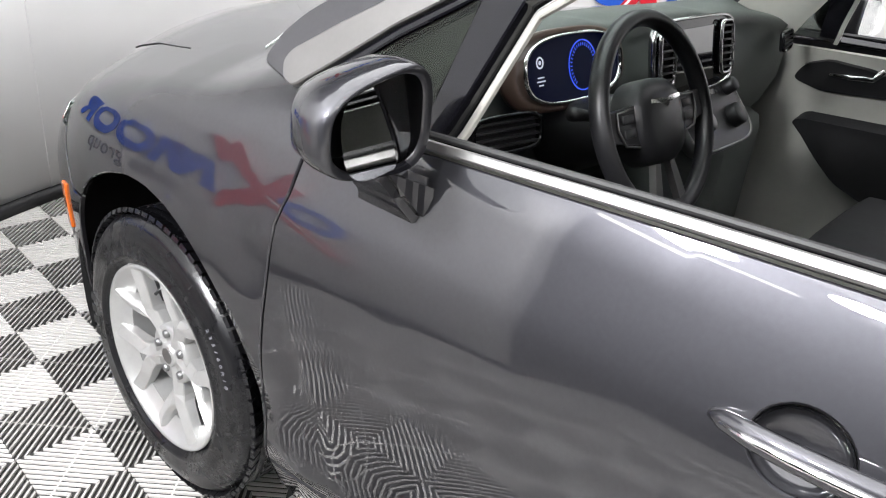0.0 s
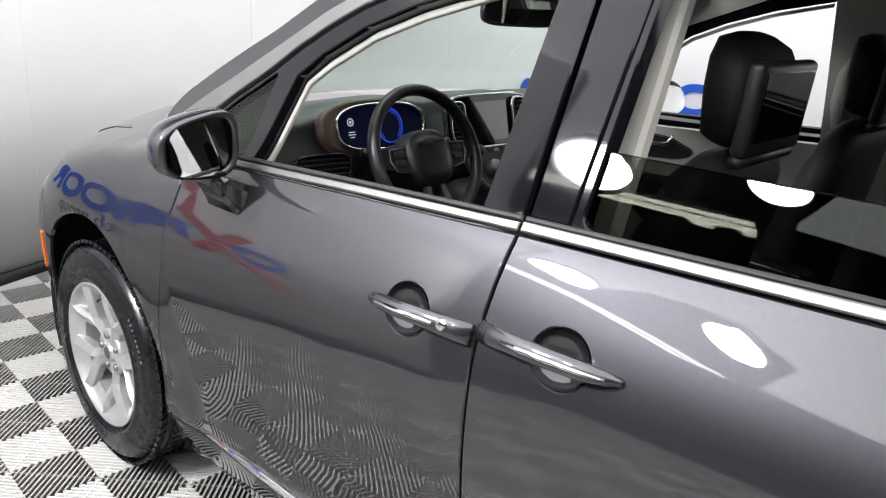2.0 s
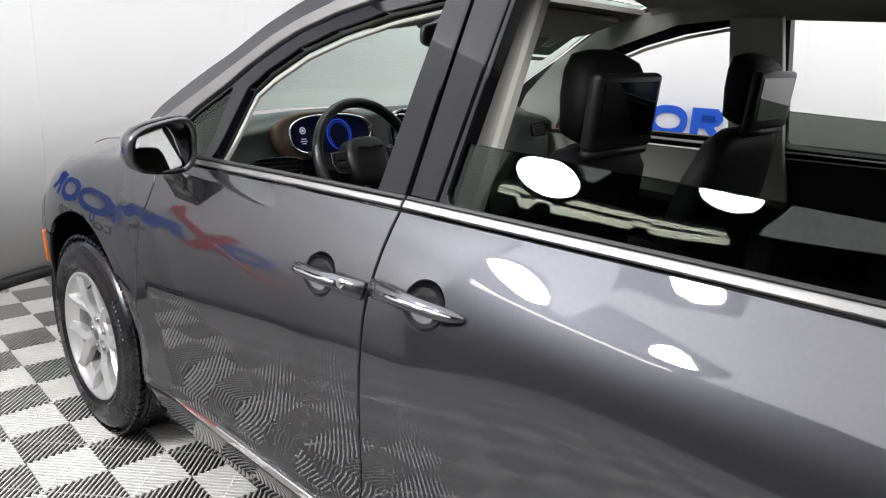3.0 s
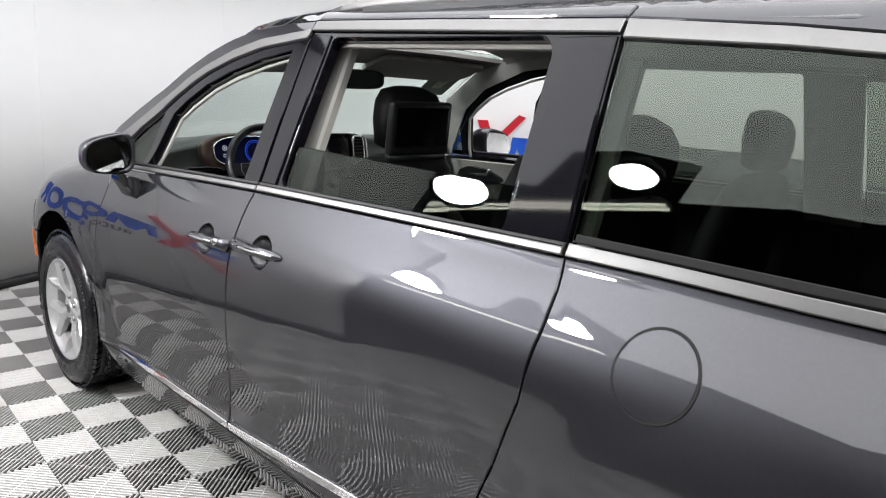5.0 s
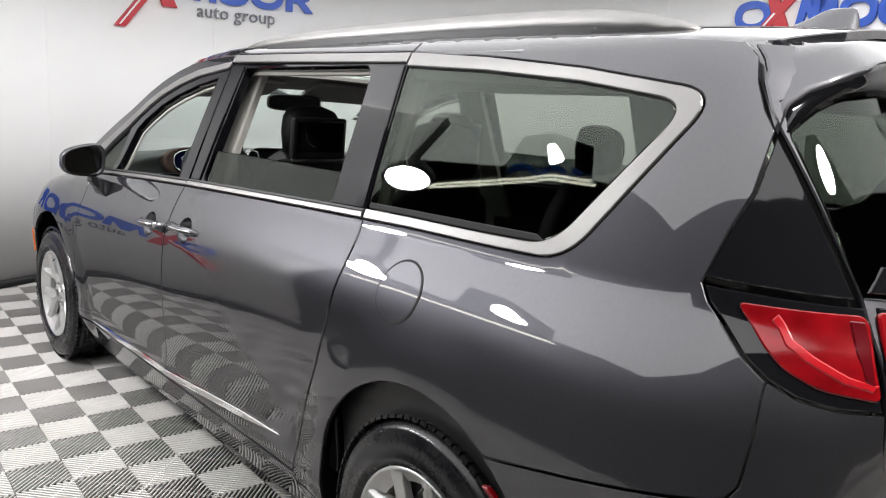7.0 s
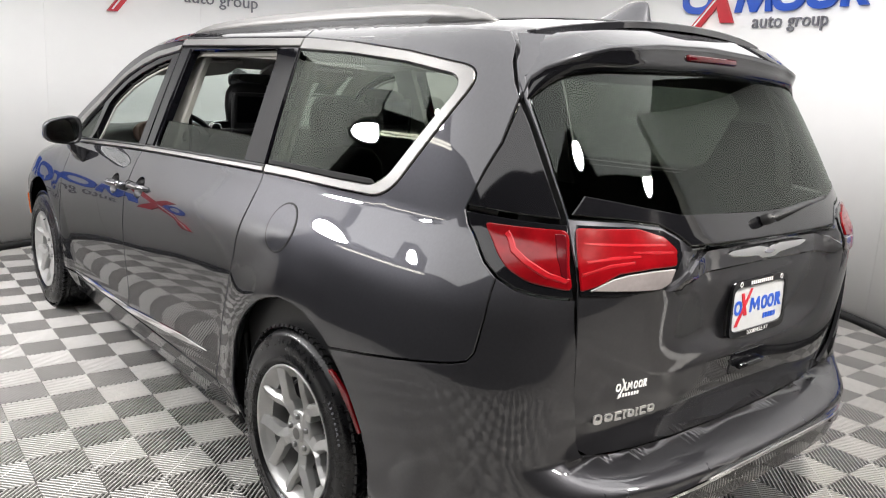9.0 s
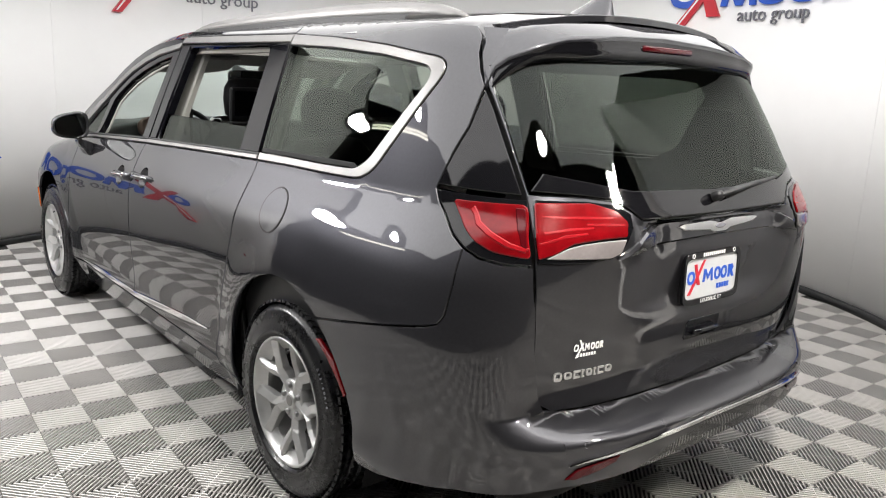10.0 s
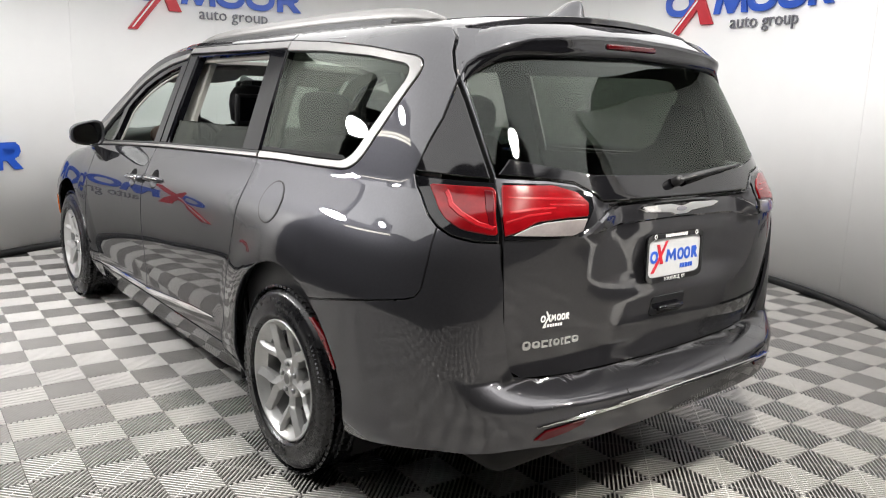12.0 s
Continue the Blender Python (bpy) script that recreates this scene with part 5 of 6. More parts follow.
for hy in (HUB_F, HUB_R):
    for s in (-1, 1):
        build_wheel(hy, s, 46 if hy < 0 else 46)


# ---- mirrors, handles, roof ----
def build_mirror(s):
    door = DOORS[s][0]
    c = Vector((-1.02, .81, 1.150))

    def rr(y, sx, sz, ox=0, oz=0, p=3.2, n=36):
        out = []
        for x, z in oval(0, 0, sx, sz, n, p):
            zz = z * (.84 + .16 * x / sx) + .006 * x / sx   # taller towards the car
            q = c + Vector((x + ox, y, zz + oz))
            out.append(Vector((q.x * (1 if s < 0 else -1), q.y, q.z)))
        return out

    bm = bmesh.new()
    rings = []
    for y, sx, sz, ox, oz in ((-.036, .078, .068, 0, 0), (-.044, .088, .078, 0, 0), (-.034, .094, .083, 0, 0), (.0, .096, .084, .002, 0), (.04, .089, .077, .007, 0), (.08, .068, .058, .018, 0), (.10, .040, .034, .03, 0), (.107, .012, .010, .035, 0)):
        rings.append([bm.verts.new(v) for v in rr(y, sx, sz, ox, oz)])
    for a, b in zip(rings, rings[1:]):
        for k in range(36):
            bm.faces.new((a[k], a[(k + 1) % 36], b[(k + 1) % 36], b[k]))
    bm.faces.new(rings[-1])
    bmesh.ops.recalc_face_normals(bm, faces=bm.faces)
    for f in bm.faces:
        z = f.calc_center_median().z
        f.material_index = 1 if (z < 1.092 or f.calc_center_median().y < .768) else 0
    mi = part("door_mirror", bm, [PAINT, BLACK_GLOSS], door, "grey door mirror with black lower shell")
    bm = bmesh.new()
    g = [bm.verts.new(Vector((v.x, v.y + (abs(v.x) - 1.022) * -.32 + (v.z - 1.15) * .24 - .004, v.z))) for v in rr(-.030, .083, .072)]
    bm.faces.new(g)
    bmesh.ops.solidify(bm, geom=bm.faces[:], thickness=.003)
    part("mirror_glass", bm, MIRROR, mi, "mirror glass", smooth=False)
    # foot on the door
    bm = bmesh.new()
    rows = []
    for x, y0, y1, z0, z1 in ((-.985, .80, .885, 1.062, 1.085), (-.95, .79, .90, 1.015, 1.072), (-.925, .77, .925, .975, 1.06), (-.90, .765, .93, .975, 1.05)):
        rows.append([bm.verts.new((x if s < 0 else -x, y, z)) for y, z in ((y0, z0), (y1, z0), (y1, z1), (y0, z1))])
    for a, b in zip(rows, rows[1:]):
        for k in range(4):
            bm.faces.new((a[k], a[(k + 1) % 4], b[(k + 1) % 4], b[k]))
    bm.faces.new(rows[0]), bm.faces.new(rows[-1])
    bmesh.ops.recalc_face_normals(bm, faces=bm.faces)
    bmesh.ops.bevel(bm, geom=bm.edges[:], offset=.012, segments=2, affect="EDGES")
    part("mirror_foot", bm, PAINT, mi, smooth=False)


def build_handle(s, slide):
    door = DOORS[s][1 if slide else 0]
    cy, cz = (-.125, .972) if slide else (.205, .948)

    def put(v):
        return Vector((v.x if s < 0 else -v.x, v.y, v.z))

    def skin(y, z, off):
        p = F_side(y, z)
        n = (F_side(y, z + .004) - F_side(y, z - .004)).cross(Vector((0, 1, 0))).normalized()
        if n.x > 0:
            n = -n
        return p + n * off

    bm = bmesh.new()
    rings = []
    for k in range(7):
        t = k / 6 * math.pi / 2
        r, d = math.cos(t), math.sin(t)
        rings.append([bm.verts.new(put(skin(cy + y * r, cz + z * r, -.001 - .034 * d))) for y, z in oval(0, 0, .053, .045, 28)])
    for a, b in zip(rings, rings[1:]):
        for i in range(28):
            bm.faces.new((a[i], a[(i + 1) % 28], b[(i + 1) % 28], b[i]))
    bmesh.ops.recalc_face_normals(bm, faces=bm.faces)
    part("handle_cup", bm, PAINT, door)
    # grip: along y from its pointed end to the fixed end at the seam
    ends = [(.303, .944, .006, .004), (.285, .945, .012, .014), (.25, .947, .015, .026), (.205, .949, .016, .032), (.15, .951, .0165, .030), (.115, .952, .017, .026), (.075, .953, .019, .020), (.045, .954, .020, .010)]
    if slide:
        ends = [(-.235, .977, .006, .004), (-.215, .976, .012, .014), (-.18, .974, .015, .026), (-.125, .972, .016, .032), (-.07, .970, .0165, .030), (-.035, .969, .017, .026), (-.005, .968, .019, .020), (.027, .967, .020, .010)]
    bm = bmesh.new()
    rows = []
    for y, z, hz, of in ends:
        c = skin(y, z, of - .006)
        n = (skin(y, z, .05) - skin(y, z, 0)).normalized()
        up = Vector((0, 0, 1))
        up = (up - n * up.dot(n)).normalized()
        rows.append([bm.verts.new(put(c + up * (hz * math.cos(a)) + n * (.010 * math.sin(a)))) for a in (2 * math.pi * k / 14 for k in range(14))])
    for a, b in zip(rows, rows[1:]):
        for k in range(14):
            bm.faces.new((a[k], a[(k + 1) % 14], b[(k + 1) % 14], b[k]))
    bm.faces.new(rows[0]), bm.faces.new(rows[-1])
    bmesh.ops.recalc_face_normals(bm, faces=bm.faces)
    h = part("door_handle", bm, PAINT, door, "grey door handle with chrome strip")
    bm = bmesh.new()
    pts = [put(skin(y, z - .001, of + .0035)) for y, z, hz, of in ends[1:6]]
    tube_mesh(bm, pts, [.003, .006, .0075, .0075, .006], 8, flat=.6)
    part("chrome_strip", bm, CHROME, h)
    if not slide and s < 0:
        c = put(skin(.096, .953, .0295))
        bm = bmesh.new()
        lathe(bm, [(0, .001), (.008, .0015), (.0105, .0), (.0105, -.01)], 16, Matrix.Translation(c) @ Matrix.Rotation(radians(-90), 4, "Y"))
        part("lock", bm, CHROME, h, "round key lock")


for s in (-1, 1):
    build_mirror(s)
    for slide in (False, True):
        build_handle(s, slide)


def roof_z(x, y):
    e = F_roof(1.0, y)
    return F_roof(max(-1, min(1, x / max(.3, e.x))), y).z


def build_roof_parts():
    for s in (-1, 1):
        bm = bmesh.new()
        rows = []
        ys = [.02, -.05, -.15, -.35, -.6, -.9, -1.2, -1.5, -1.68, -1.80, -1.88, -1.93]
        for y in ys:
            t = (0.02 - y) / 1.95
            x = -(.605 - .075 * t)
            zr = roof_z(x, y)
            h = float(np.interp(t, [0, .06, .25, .6, .85, .95, 1.0], [.004, .026, .046, .054, .054, .034, .004]))
            wd = float(np.interp(t, [0, .1, .8, .93, 1.0], [.010, .018, .022, .028, .012]))
            rows.append([bm.verts.new((-s * q if False else (q if s < 0 else -q), y, z)) for q, z in ((x - wd, zr - .012), (x - wd * .95, zr + h * .6), (x - wd * .5, zr + h), (x + wd * .5, zr + h), (x + wd, zr + h * .6), (x + wd, zr - .012))])
        for a, b in zip(rows, rows[1:]):
            for k in range(6):
                bm.faces.new((a[k], a[(k + 1) % 6], b[(k + 1) % 6], b[k]))
        bm.faces.new(rows[0]), bm.faces.new(rows[-1])
        bmesh.ops.recalc_face_normals(bm, faces=bm.faces)
        r = part("roof_rail", bm, SATIN, CAR, "satin silver roof rail")
        bm = bmesh.new()
        rows = []
        for y in ys[2:-3]:
            t = (0.02 - y) / 1.95
            x = -(.605 - .075 * t) - .0215
            zr = roof_z(x, y)
            rows.append([bm.verts.new((q if s < 0 else -q, y, z)) for q, z in ((x - .003, zr - .006), (x - .003, zr + .014), (x + .004, zr + .016), (x + .004, zr - .006))])
        for a, b in zip(rows, rows[1:]):
            for k in range(4):
                bm.faces.new((a[k], a[(k + 1) % 4], b[(k + 1) % 4], b[k]))
        bm.faces.new(rows[0]), bm.faces.new(rows[-1])
        bmesh.ops.recalc_face_normals(bm, faces=bm.faces)
        part("rail_gap", bm, BLACK_PLASTIC, r, smooth=False)
    # antenna fin
    bm = bmesh.new()
    z0 = roof_z(0.0, -1.95) - .012
    rows = []
    for h, y0, y1, w in ((0, -1.79, -2.06, .052), (.014, -1.81, -2.056, .046), (.036, -1.86, -2.05, .032), (.060, -1.92, -2.045, .020), (.077, -1.955, -2.038, .012), (.082, -1.975, -2.028, .005)):
        ring = []
        for k in range(20):
            a = 2 * math.pi * k / 20
            cy, ry = (y0 + y1) / 2, (y0 - y1) / 2
            ring.append(bm.verts.new((.03 + w * math.sin(a) * (1 - .5 * max(0, math.cos(a))), cy + ry * math.cos(a), z0 + h)))
        rows.append(ring)
    for a, b in zip(rows, rows[1:]):
        for k in range(20):
            bm.faces.new((a[k], a[(k + 1) % 20], b[(k + 1) % 20], b[k]))
    bm.faces.new(rows[-1])
    part("antenna_fin", bm, PAINT, CAR, "grey shark fin antenna")


build_roof_parts()

# ---- inside the car ----
def build_liners(s):
    def P(name, outline, mat, parent=CAR, **k):
        return panel(name, outline, mat, parent, F_side, side=s, **k)

    door, slider = DOORS[s]
    t1 = [(1.05, .40), (1.05, 1.07), (.5, 1.112), (.06, 1.132), (.06, .40)]
    P("door_trim", t1, TRIM_GREY, door, off=-.055, thick=.012, gap=0, grid=.06, label="warm grey door trim")
    P("door_armrest", rounded([(.81, .91), (.835, .87), (.74, .76), (.66, .68), (.50, .62), (.12, .62), (.12, .93), (.50, .935)], .03), LEATHER, door, off=-.12, thick=.07, gap=0, grid=.05, label="black padded armrest with pocket", chamfer=.012)
    pod = rounded([(.89, .985), (.86, 1.03), (.79, 1.06), (.66, 1.055), (.57, 1.02), (.56, 1.005), (.62, .982), (.80, .965)], .02)
    P("handle_pod", pod, BLACK_PLASTIC, door, off=-.062, thick=.02, gap=0, grid=.04, label="black inner handle surround")
    bm = bmesh.new()
    x = s * (half_width(.5, 1.01) - .088)
    tube_mesh(bm, [(x, .78, .995), (x, .72, .998), (x, .66, 1.005), (x, .635, 1.035)], [.006, .009, .010, .012], 10)
    part("inner_handle", bm, CHROME, door, "chrome inner door handle")
    P("door_trim", [(.03, .40), (.03, 1.125), (-.5, 1.145), (-1.12, 1.168), (-1.12, .40)], BLACK_PLASTIC, slider, off=-.055, thick=.012, gap=0, grid=.06)
    P("door_trim_cap", [(.03, 1.03), (.03, 1.135), (-.5, 1.155), (-1.12, 1.178), (-1.12, 1.03)], BLACK_PLASTIC, slider, off=-.065, thick=.012, gap=0, grid=.06)
    P("quarter_trim", [(-1.15, .45), (-1.15, 1.19), (-1.75, 1.21), (-1.88, 1.27), (-2.0, 1.45), (-2.2, 1.45), (-2.2, .45)], BLACK_PLASTIC, off=-.06, thick=.012, gap=0, grid=.07)
    edge = [(.80, 1.10), (.74, 1.295), (.68, 1.343), (.565, 1.411), (.44, 1.46), (.28, 1.507), (.11, 1.543)]
    lip = [(.788, 1.10), (.729, 1.29), (.672, 1.334), (.559, 1.402), (.435, 1.451), (.278, 1.498), (.11, 1.534)]
    P("frame_trim", edge + lip[::-1], TRIM_GREY, door, off=-.036, thick=.01, gap=0, grid=.02, label="light grey inner frame edge")
    # pillar and header covers
    P("pillar_trim", [(1.15, 1.10), (1.046, 1.235), (.862, 1.385), (.62, 1.525), (.369, 1.60), (.02, 1.632), (.02, 1.585), (.30, 1.55), (.58, 1.452), (.74, 1.345), (.86, 1.18), (.93, 1.10)], TRIM_GREY, off=-.045, thick=.012, gap=0, grid=.05, label="warm grey pillar trim")
    P("pillar_trim", [(.11, .95), (.08, 1.60), (-.09, 1.61), (-.10, .95)], TRIM_GREY, off=-.075, thick=.03, gap=0, grid=.05, label="warm grey pillar trim", chamfer=.008)
    P("header_trim", [(.10, 1.56), (.10, 1.66), (-1.1, 1.665), (-2.1, 1.64), (-2.1, 1.56), (-1.9, 1.555), (-1.10, 1.575), (-.94, 1.59), (-.08, 1.58)], HEADLINER, off=-.045, thick=.012, gap=0, grid=.06)
    P("pillar_trim", [(-.95, 1.10), (-.94, 1.60), (-1.13, 1.60), (-1.14, 1.10)], TRIM_GREY, off=-.06, thick=.02, gap=0, grid=.05)
    P("pillar_trim", [(-1.80, 1.21), (-1.88, 1.28), (-2.02, 1.49), (-1.98, 1.54), (-1.5, 1.59), (-1.5, 1.63), (-2.15, 1.60), (-2.25, 1.4), (-2.25, 1.2)], TRIM_GREY, off=-.03, thick=.012, gap=0, grid=.06)
    # belt guide on the middle pillar
    xb = s * (half_width(0, 1.35) - .12)
    bm = bmesh.new()
    tube_mesh(bm, [(xb, .03, 1.16), (xb, .045, 1.24), (xb, .04, 1.33), (xb + s * .01, .01, 1.40)], [.014, .019, .019, .014], 10)
    part("belt_guide", bm, TRIM_GREY, CAR)
    bm = bmesh.new()
    bx = [(xb, .0, 1.42), (xb - s * .01, .0, 1.2), (xb, -.01, .8)]
    tube_mesh(bm, bx, .022, 8, flat=.08)
    part("seat_belt", bm, LEATHER, CAR, "black seat belt")


for s in (-1, 1):
    build_liners(s)


def soft_block(bm, rows, n=28, p=3.2):
    """A padded body through rows of (centre, half width x, half depth, depth axis)."""
    rings = []
    for c, rx, rd, ax in rows:
        c, ax = Vector(c), Vector(ax)
        rings.append([bm.verts.new(c + Vector((u, 0, 0)) + ax * v) for u, v in oval(0, 0, rx, rd, n, p)])
    for a, b in zip(rings, rings[1:]):
        for k in range(n):
            bm.faces.new((a[k], a[(k + 1) % n], b[(k + 1) % n], b[k]))
    bm.faces.new(rings[0][::-1]), bm.faces.new(rings[-1])
    bmesh.ops.recalc_face_normals(bm, faces=bm.faces)


def build_seat(x, y, screen, top=1.24, head=1.45):
    st = new("seat")
    st.parent = CAR
    tagged(st, "black leather seat with headrest")
    bm = bmesh.new()
    soft_block(bm, [((x, y + .58, .70), .20, .02, (0, 0, 1)), ((x, y + .55, .70), .235, .06, (0, 0, 1)), ((x, y + .35, .695), .25, .085, (0, 0, 1)), ((x, y + .12, .665), .25, .085, (0, 0, 1)), ((x, y + .05, .65), .23, .07, (0, 0, 1))])
    part("cushion", bm, LEATHER, st)
    bm = bmesh.new()
    d = Vector((0, .96, .26)).normalized()
    soft_block(bm, [((x, y + .06, .62), .19, .06, d), ((x, y + .03, .72), .235, .075, d), ((x, y + .0, .90), .25, .07, d), ((x, y - .04, 1.08), .235, .06, d), ((x, y - .07, top - .05), .20, .05, d), ((x, y - .085, top - .01), .15, .035, d), ((x, y - .09, top), .10, .015, d)])
    back = part("backrest", bm, LEATHER, st)
    for sx in (-1, 1):
        bm = bmesh.new()
        tube_mesh(bm, [(x + sx * .06, y - .085, top - .02), (x + sx * .06, y - .09, top + .05)], .006, 8)
        part("headrest_post", bm, CHROME, back)
        bm = bmesh.new()
        pts = [(x + sx * (.238 - .02 * k), y + .055 - .028 * k, .70 + .10 * k) for k in range(5)]
        tube_mesh(bm, pts, .003, 6)
        part("seam", bm, SIGN_GREY, back)
    bm = bmesh.new()
    soft_block(bm, [((x, y - .075, top + .018), .095, .030, d), ((x, y - .08, top + .03), .125, .045, d), ((x, y - .085, (top + head) / 2), .135, .055, d), ((x, y - .085, head - .05), .128, .055, d), ((x, y - .08, head - .015), .105, .045, d), ((x, y - .078, head), .06, .022, d)])
    part("headrest", bm, LEATHER, st)
    if screen:
        m = Matrix.Translation((x, y - .135, 1.326)) @ Matrix.Rotation(radians(4), 4, "X")
        bm = bmesh.new()
        box(bm, (0, 0, 0), (.256, .032, .168), .012, seg=3)
        bmesh.ops.transform(bm, matrix=m, verts=bm.verts)
        sc = part("seat_screen", bm, BLACK_PLASTIC, st, "black rear-seat entertainment screen")
        bm = bmesh.new()
        box(bm, (0, -.0165, .006), (.218, .003, .122), .001)
        bmesh.ops.transform(bm, matrix=m, verts=bm.verts)
        part("display", bm, SCREEN, sc, "dark glossy display", smooth=False)
        bm = bmesh.new()
        tube_mesh(bm, [(x - .12, y - .125, top - .006), (x + .12, y - .125, top - .006)], .013, 10)
        part("screen_hinge", bm, BLACK_PLASTIC, sc)
    return st


for x, y, scr in ((-.395, -.035, True), (.395, -.035, True)):
    build_seat(x, y, scr)
build_seat(-.47, -.95, False, 1.235, 1.43)
build_seat(.50, -.83, False, 1.235, 1.44)
bm = bmesh.new()
soft_block(bm, [((.145, .16, .865), .02, .01, (0, 0, 1)), ((.145, .14, .865), .035, .024, (0, 0, 1)), ((.145, -.10, .855), .038, .027, (0, 0, 1)), ((.145, -.14, .855), .02, .015, (0, 0, 1))], 20)
part("seat_armrest", bm, LEATHER, CAR, "black padded armrest with pale stitching")
bm = bmesh.new()
tube_mesh(bm, [(.112, .155, .875), (.110, .0, .870), (.110, -.12, .865)], .002, 6)
part("stitching", bm, SIGN_WHITE, CAR)


def build_dash():
    dash = new("dashboard")
    dash.parent = CAR
    tagged(dash, "dark dashboard with bronze band and lit blue gauges")
    bm = bmesh.new()
    cols = []
    xs = np.linspace(-.79, .79, 60)
    for x in xs:
        hood = .028 * math.exp(-((x + .40) / .17) ** 4) + .018 * math.exp(-((x - .02) / .22) ** 6)
        fwd = .05 * math.exp(-((x - .02) / .24) ** 6)
        edge = .05 * abs(x / .79) ** 4
        sec = [(1.36 - .2 * (x / .79) ** 2, 1.095), (1.16 - .03 * abs(x), 1.165 + hood * .2), (1.03, 1.182 + hood * .6 - edge), (.95, 1.178 + hood - edge), (.925, 1.165 + hood - edge), (.935, 1.145 + hood * .5 - edge), (.925 - fwd, 1.10 - edge), (.915 - fwd, 1.03), (.92 - fwd * 1.3, .96), (.95 - fwd, .88), (1.02, .78), (1.17, .70)]
        cols.append([bm.verts.new((x, y, z)) for y, z in sec])
    for a, b in zip(cols, cols[1:]):
        for k in range(len(a) - 1):
            bm.faces.new((a[k], a[k + 1], b[k + 1], b[k]))
    bmesh.ops.recalc_face_normals(bm, faces=bm.faces)
    part("dash_body", bm, DASH, dash)
    # gauge pod: local x to the right, y up on the face, z towards the driver
    face = Matrix.Translation((-.398, .903, 1.128)) @ Matrix.Rotation(radians(90 - 16), 4, "X")
    bm = bmesh.new()
    slab(bm, oval(0, 0, .158, .060, 44, 2.8), .006, face)
    cl = part("gauge_panel", bm, CLUSTER, dash, "blue lit instrument display", smooth=False)
    bm = bmesh.new()
    ring_slab(bm, oval(0, 0, .163, .065, 44, 2.8), oval(0, 0, .158, .060, 44, 2.8), .018, face)
    part("chrome_ring", bm, CHROME, cl)
    bm = bmesh.new()
    ring_slab(bm, oval(-.022, .0, .20, .076, 44, 2.6), oval(0, 0, .163, .065, 44, 2.8), .012, face)
    part("bronze_band", bm, BRONZE, cl, "bronze brown band")
    for cx, r in ((.035, .040),):
        bm = bmesh.new()
        for k in range(28):
            t = radians(-50 + 280 * k / 27)
            vs = box(bm, (0, 0, 0), (.006, .0018, .0006))
            bmesh.ops.transform(bm, matrix=face @ Matrix.Translation((cx, 0, .0068)) @ Matrix.Rotation(t, 4, "Z") @ Matrix.Translation((r, 0, 0)), verts=vs)
        tagged(part("gauge_ticks", bm, BLUE_LIGHT, cl, smooth=False), kind="stuff")
    bm = bmesh.new()
    ring_slab(bm, oval(.035, 0, .049, .049, 40), oval(.035, 0, .0465, .0465, 40), .0008, face @ Matrix.Translation((0, 0, .0062)))
    part("gauge_ring", bm, BLUE_LIGHT, cl, smooth=False)
    bm = bmesh.new()
    ring_slab(bm, oval(-.105, .018, .011, .011, 24), oval(-.105, .018, .008, .008, 24), .0008, face @ Matrix.Translation((0, 0, .0064)))
    slab(bm, oval(-.105, .018, .004, .004, 12), .0008, face @ Matrix.Translation((0, 0, .0064)))
    for k, w in enumerate((.020, .026, .014)):
        slab(bm, [(-.105 - w / 2, -.010 - .007 * k), (-.105 + w / 2, -.010 - .007 * k), (-.105 + w / 2, -.0074 - .007 * k), (-.105 - w / 2, -.0074 - .007 * k)], .0008, face @ Matrix.Translation((0, 0, .0064)))
    part("message_bars", bm, WHITE_LIGHT, cl, smooth=False)
    # driver's side vent
    def vent(c, w, h, tilt, slats=4, chrome=CHROME):
        m = Matrix.Translation(c) @ tilt
        bm = bmesh.new()
        ring_slab(bm, oval(0, 0, w / 2, h / 2, 32, 4), oval(0, 0, w / 2 - .006, h / 2 - .006, 32, 4), .014, m)
        v = part("air_vent", bm, chrome, dash, "air vent with bright rim")
        # near-black plate gives the vent's recess its shade
        bm = bmesh.new()
        slab(bm, oval(0, 0, w / 2 - .006, h / 2 - .006, 32, 4), .001, m)
        part("vent_shadow", bm, DARK, v, smooth=False)
        for k in range(slats):
            z = (k + .5) / slats * (h - .016) - (h - .016) / 2
            bm = bmesh.new()
            box(bm, (0, z, .006), (w - .016, .004, .014), .001)
            bmesh.ops.transform(bm, matrix=m, verts=bm.verts)
            part("slat", bm, BLACK_PLASTIC, v)

    up = Matrix.Rotation(radians(90 - 12), 4, "X")
    vent((-.615, .878, 1.04), .17, .07, Matrix.Rotation(radians(-8), 4, "Z") @ up, 4, PIANO)
    vent((.66, .88, 1.09), .13, .06, Matrix.Rotation(radians(10), 4, "Z") @ up, 4, PIANO)
    # centre stack
    cf = Matrix.Translation((-.005, .845, 1.125)) @ up
    bm = bmesh.new()
    slab(bm, oval(0, 0, .190, .080, 44, 5), .012, cf)
    cs = part("infotainment_panel", bm, PIANO, dash, "gloss black centre stack with touch screen", smooth=False)
    bm = bmesh.new()
    ring_slab(bm, oval(0, 0, .193, .083, 44, 5), oval(0, 0, .187, .077, 44, 5), .016, cf)
    part("chrome_ring", bm, CHROME, cs)
    bm = bmesh.new()
    slab(bm, [(-.115, -.062), (.085, -.062), (.085, .058), (-.115, .058)], .0145, cf)
    part("touch_screen", bm, SCREEN, cs, "dark touch screen", smooth=False)
    vent(tuple(cf @ Vector((.135, .005, .012))), .068, .125, up, 7)
    vent(tuple(cf @ Vector((-.15, .005, .012))), .068, .12, up, 7)
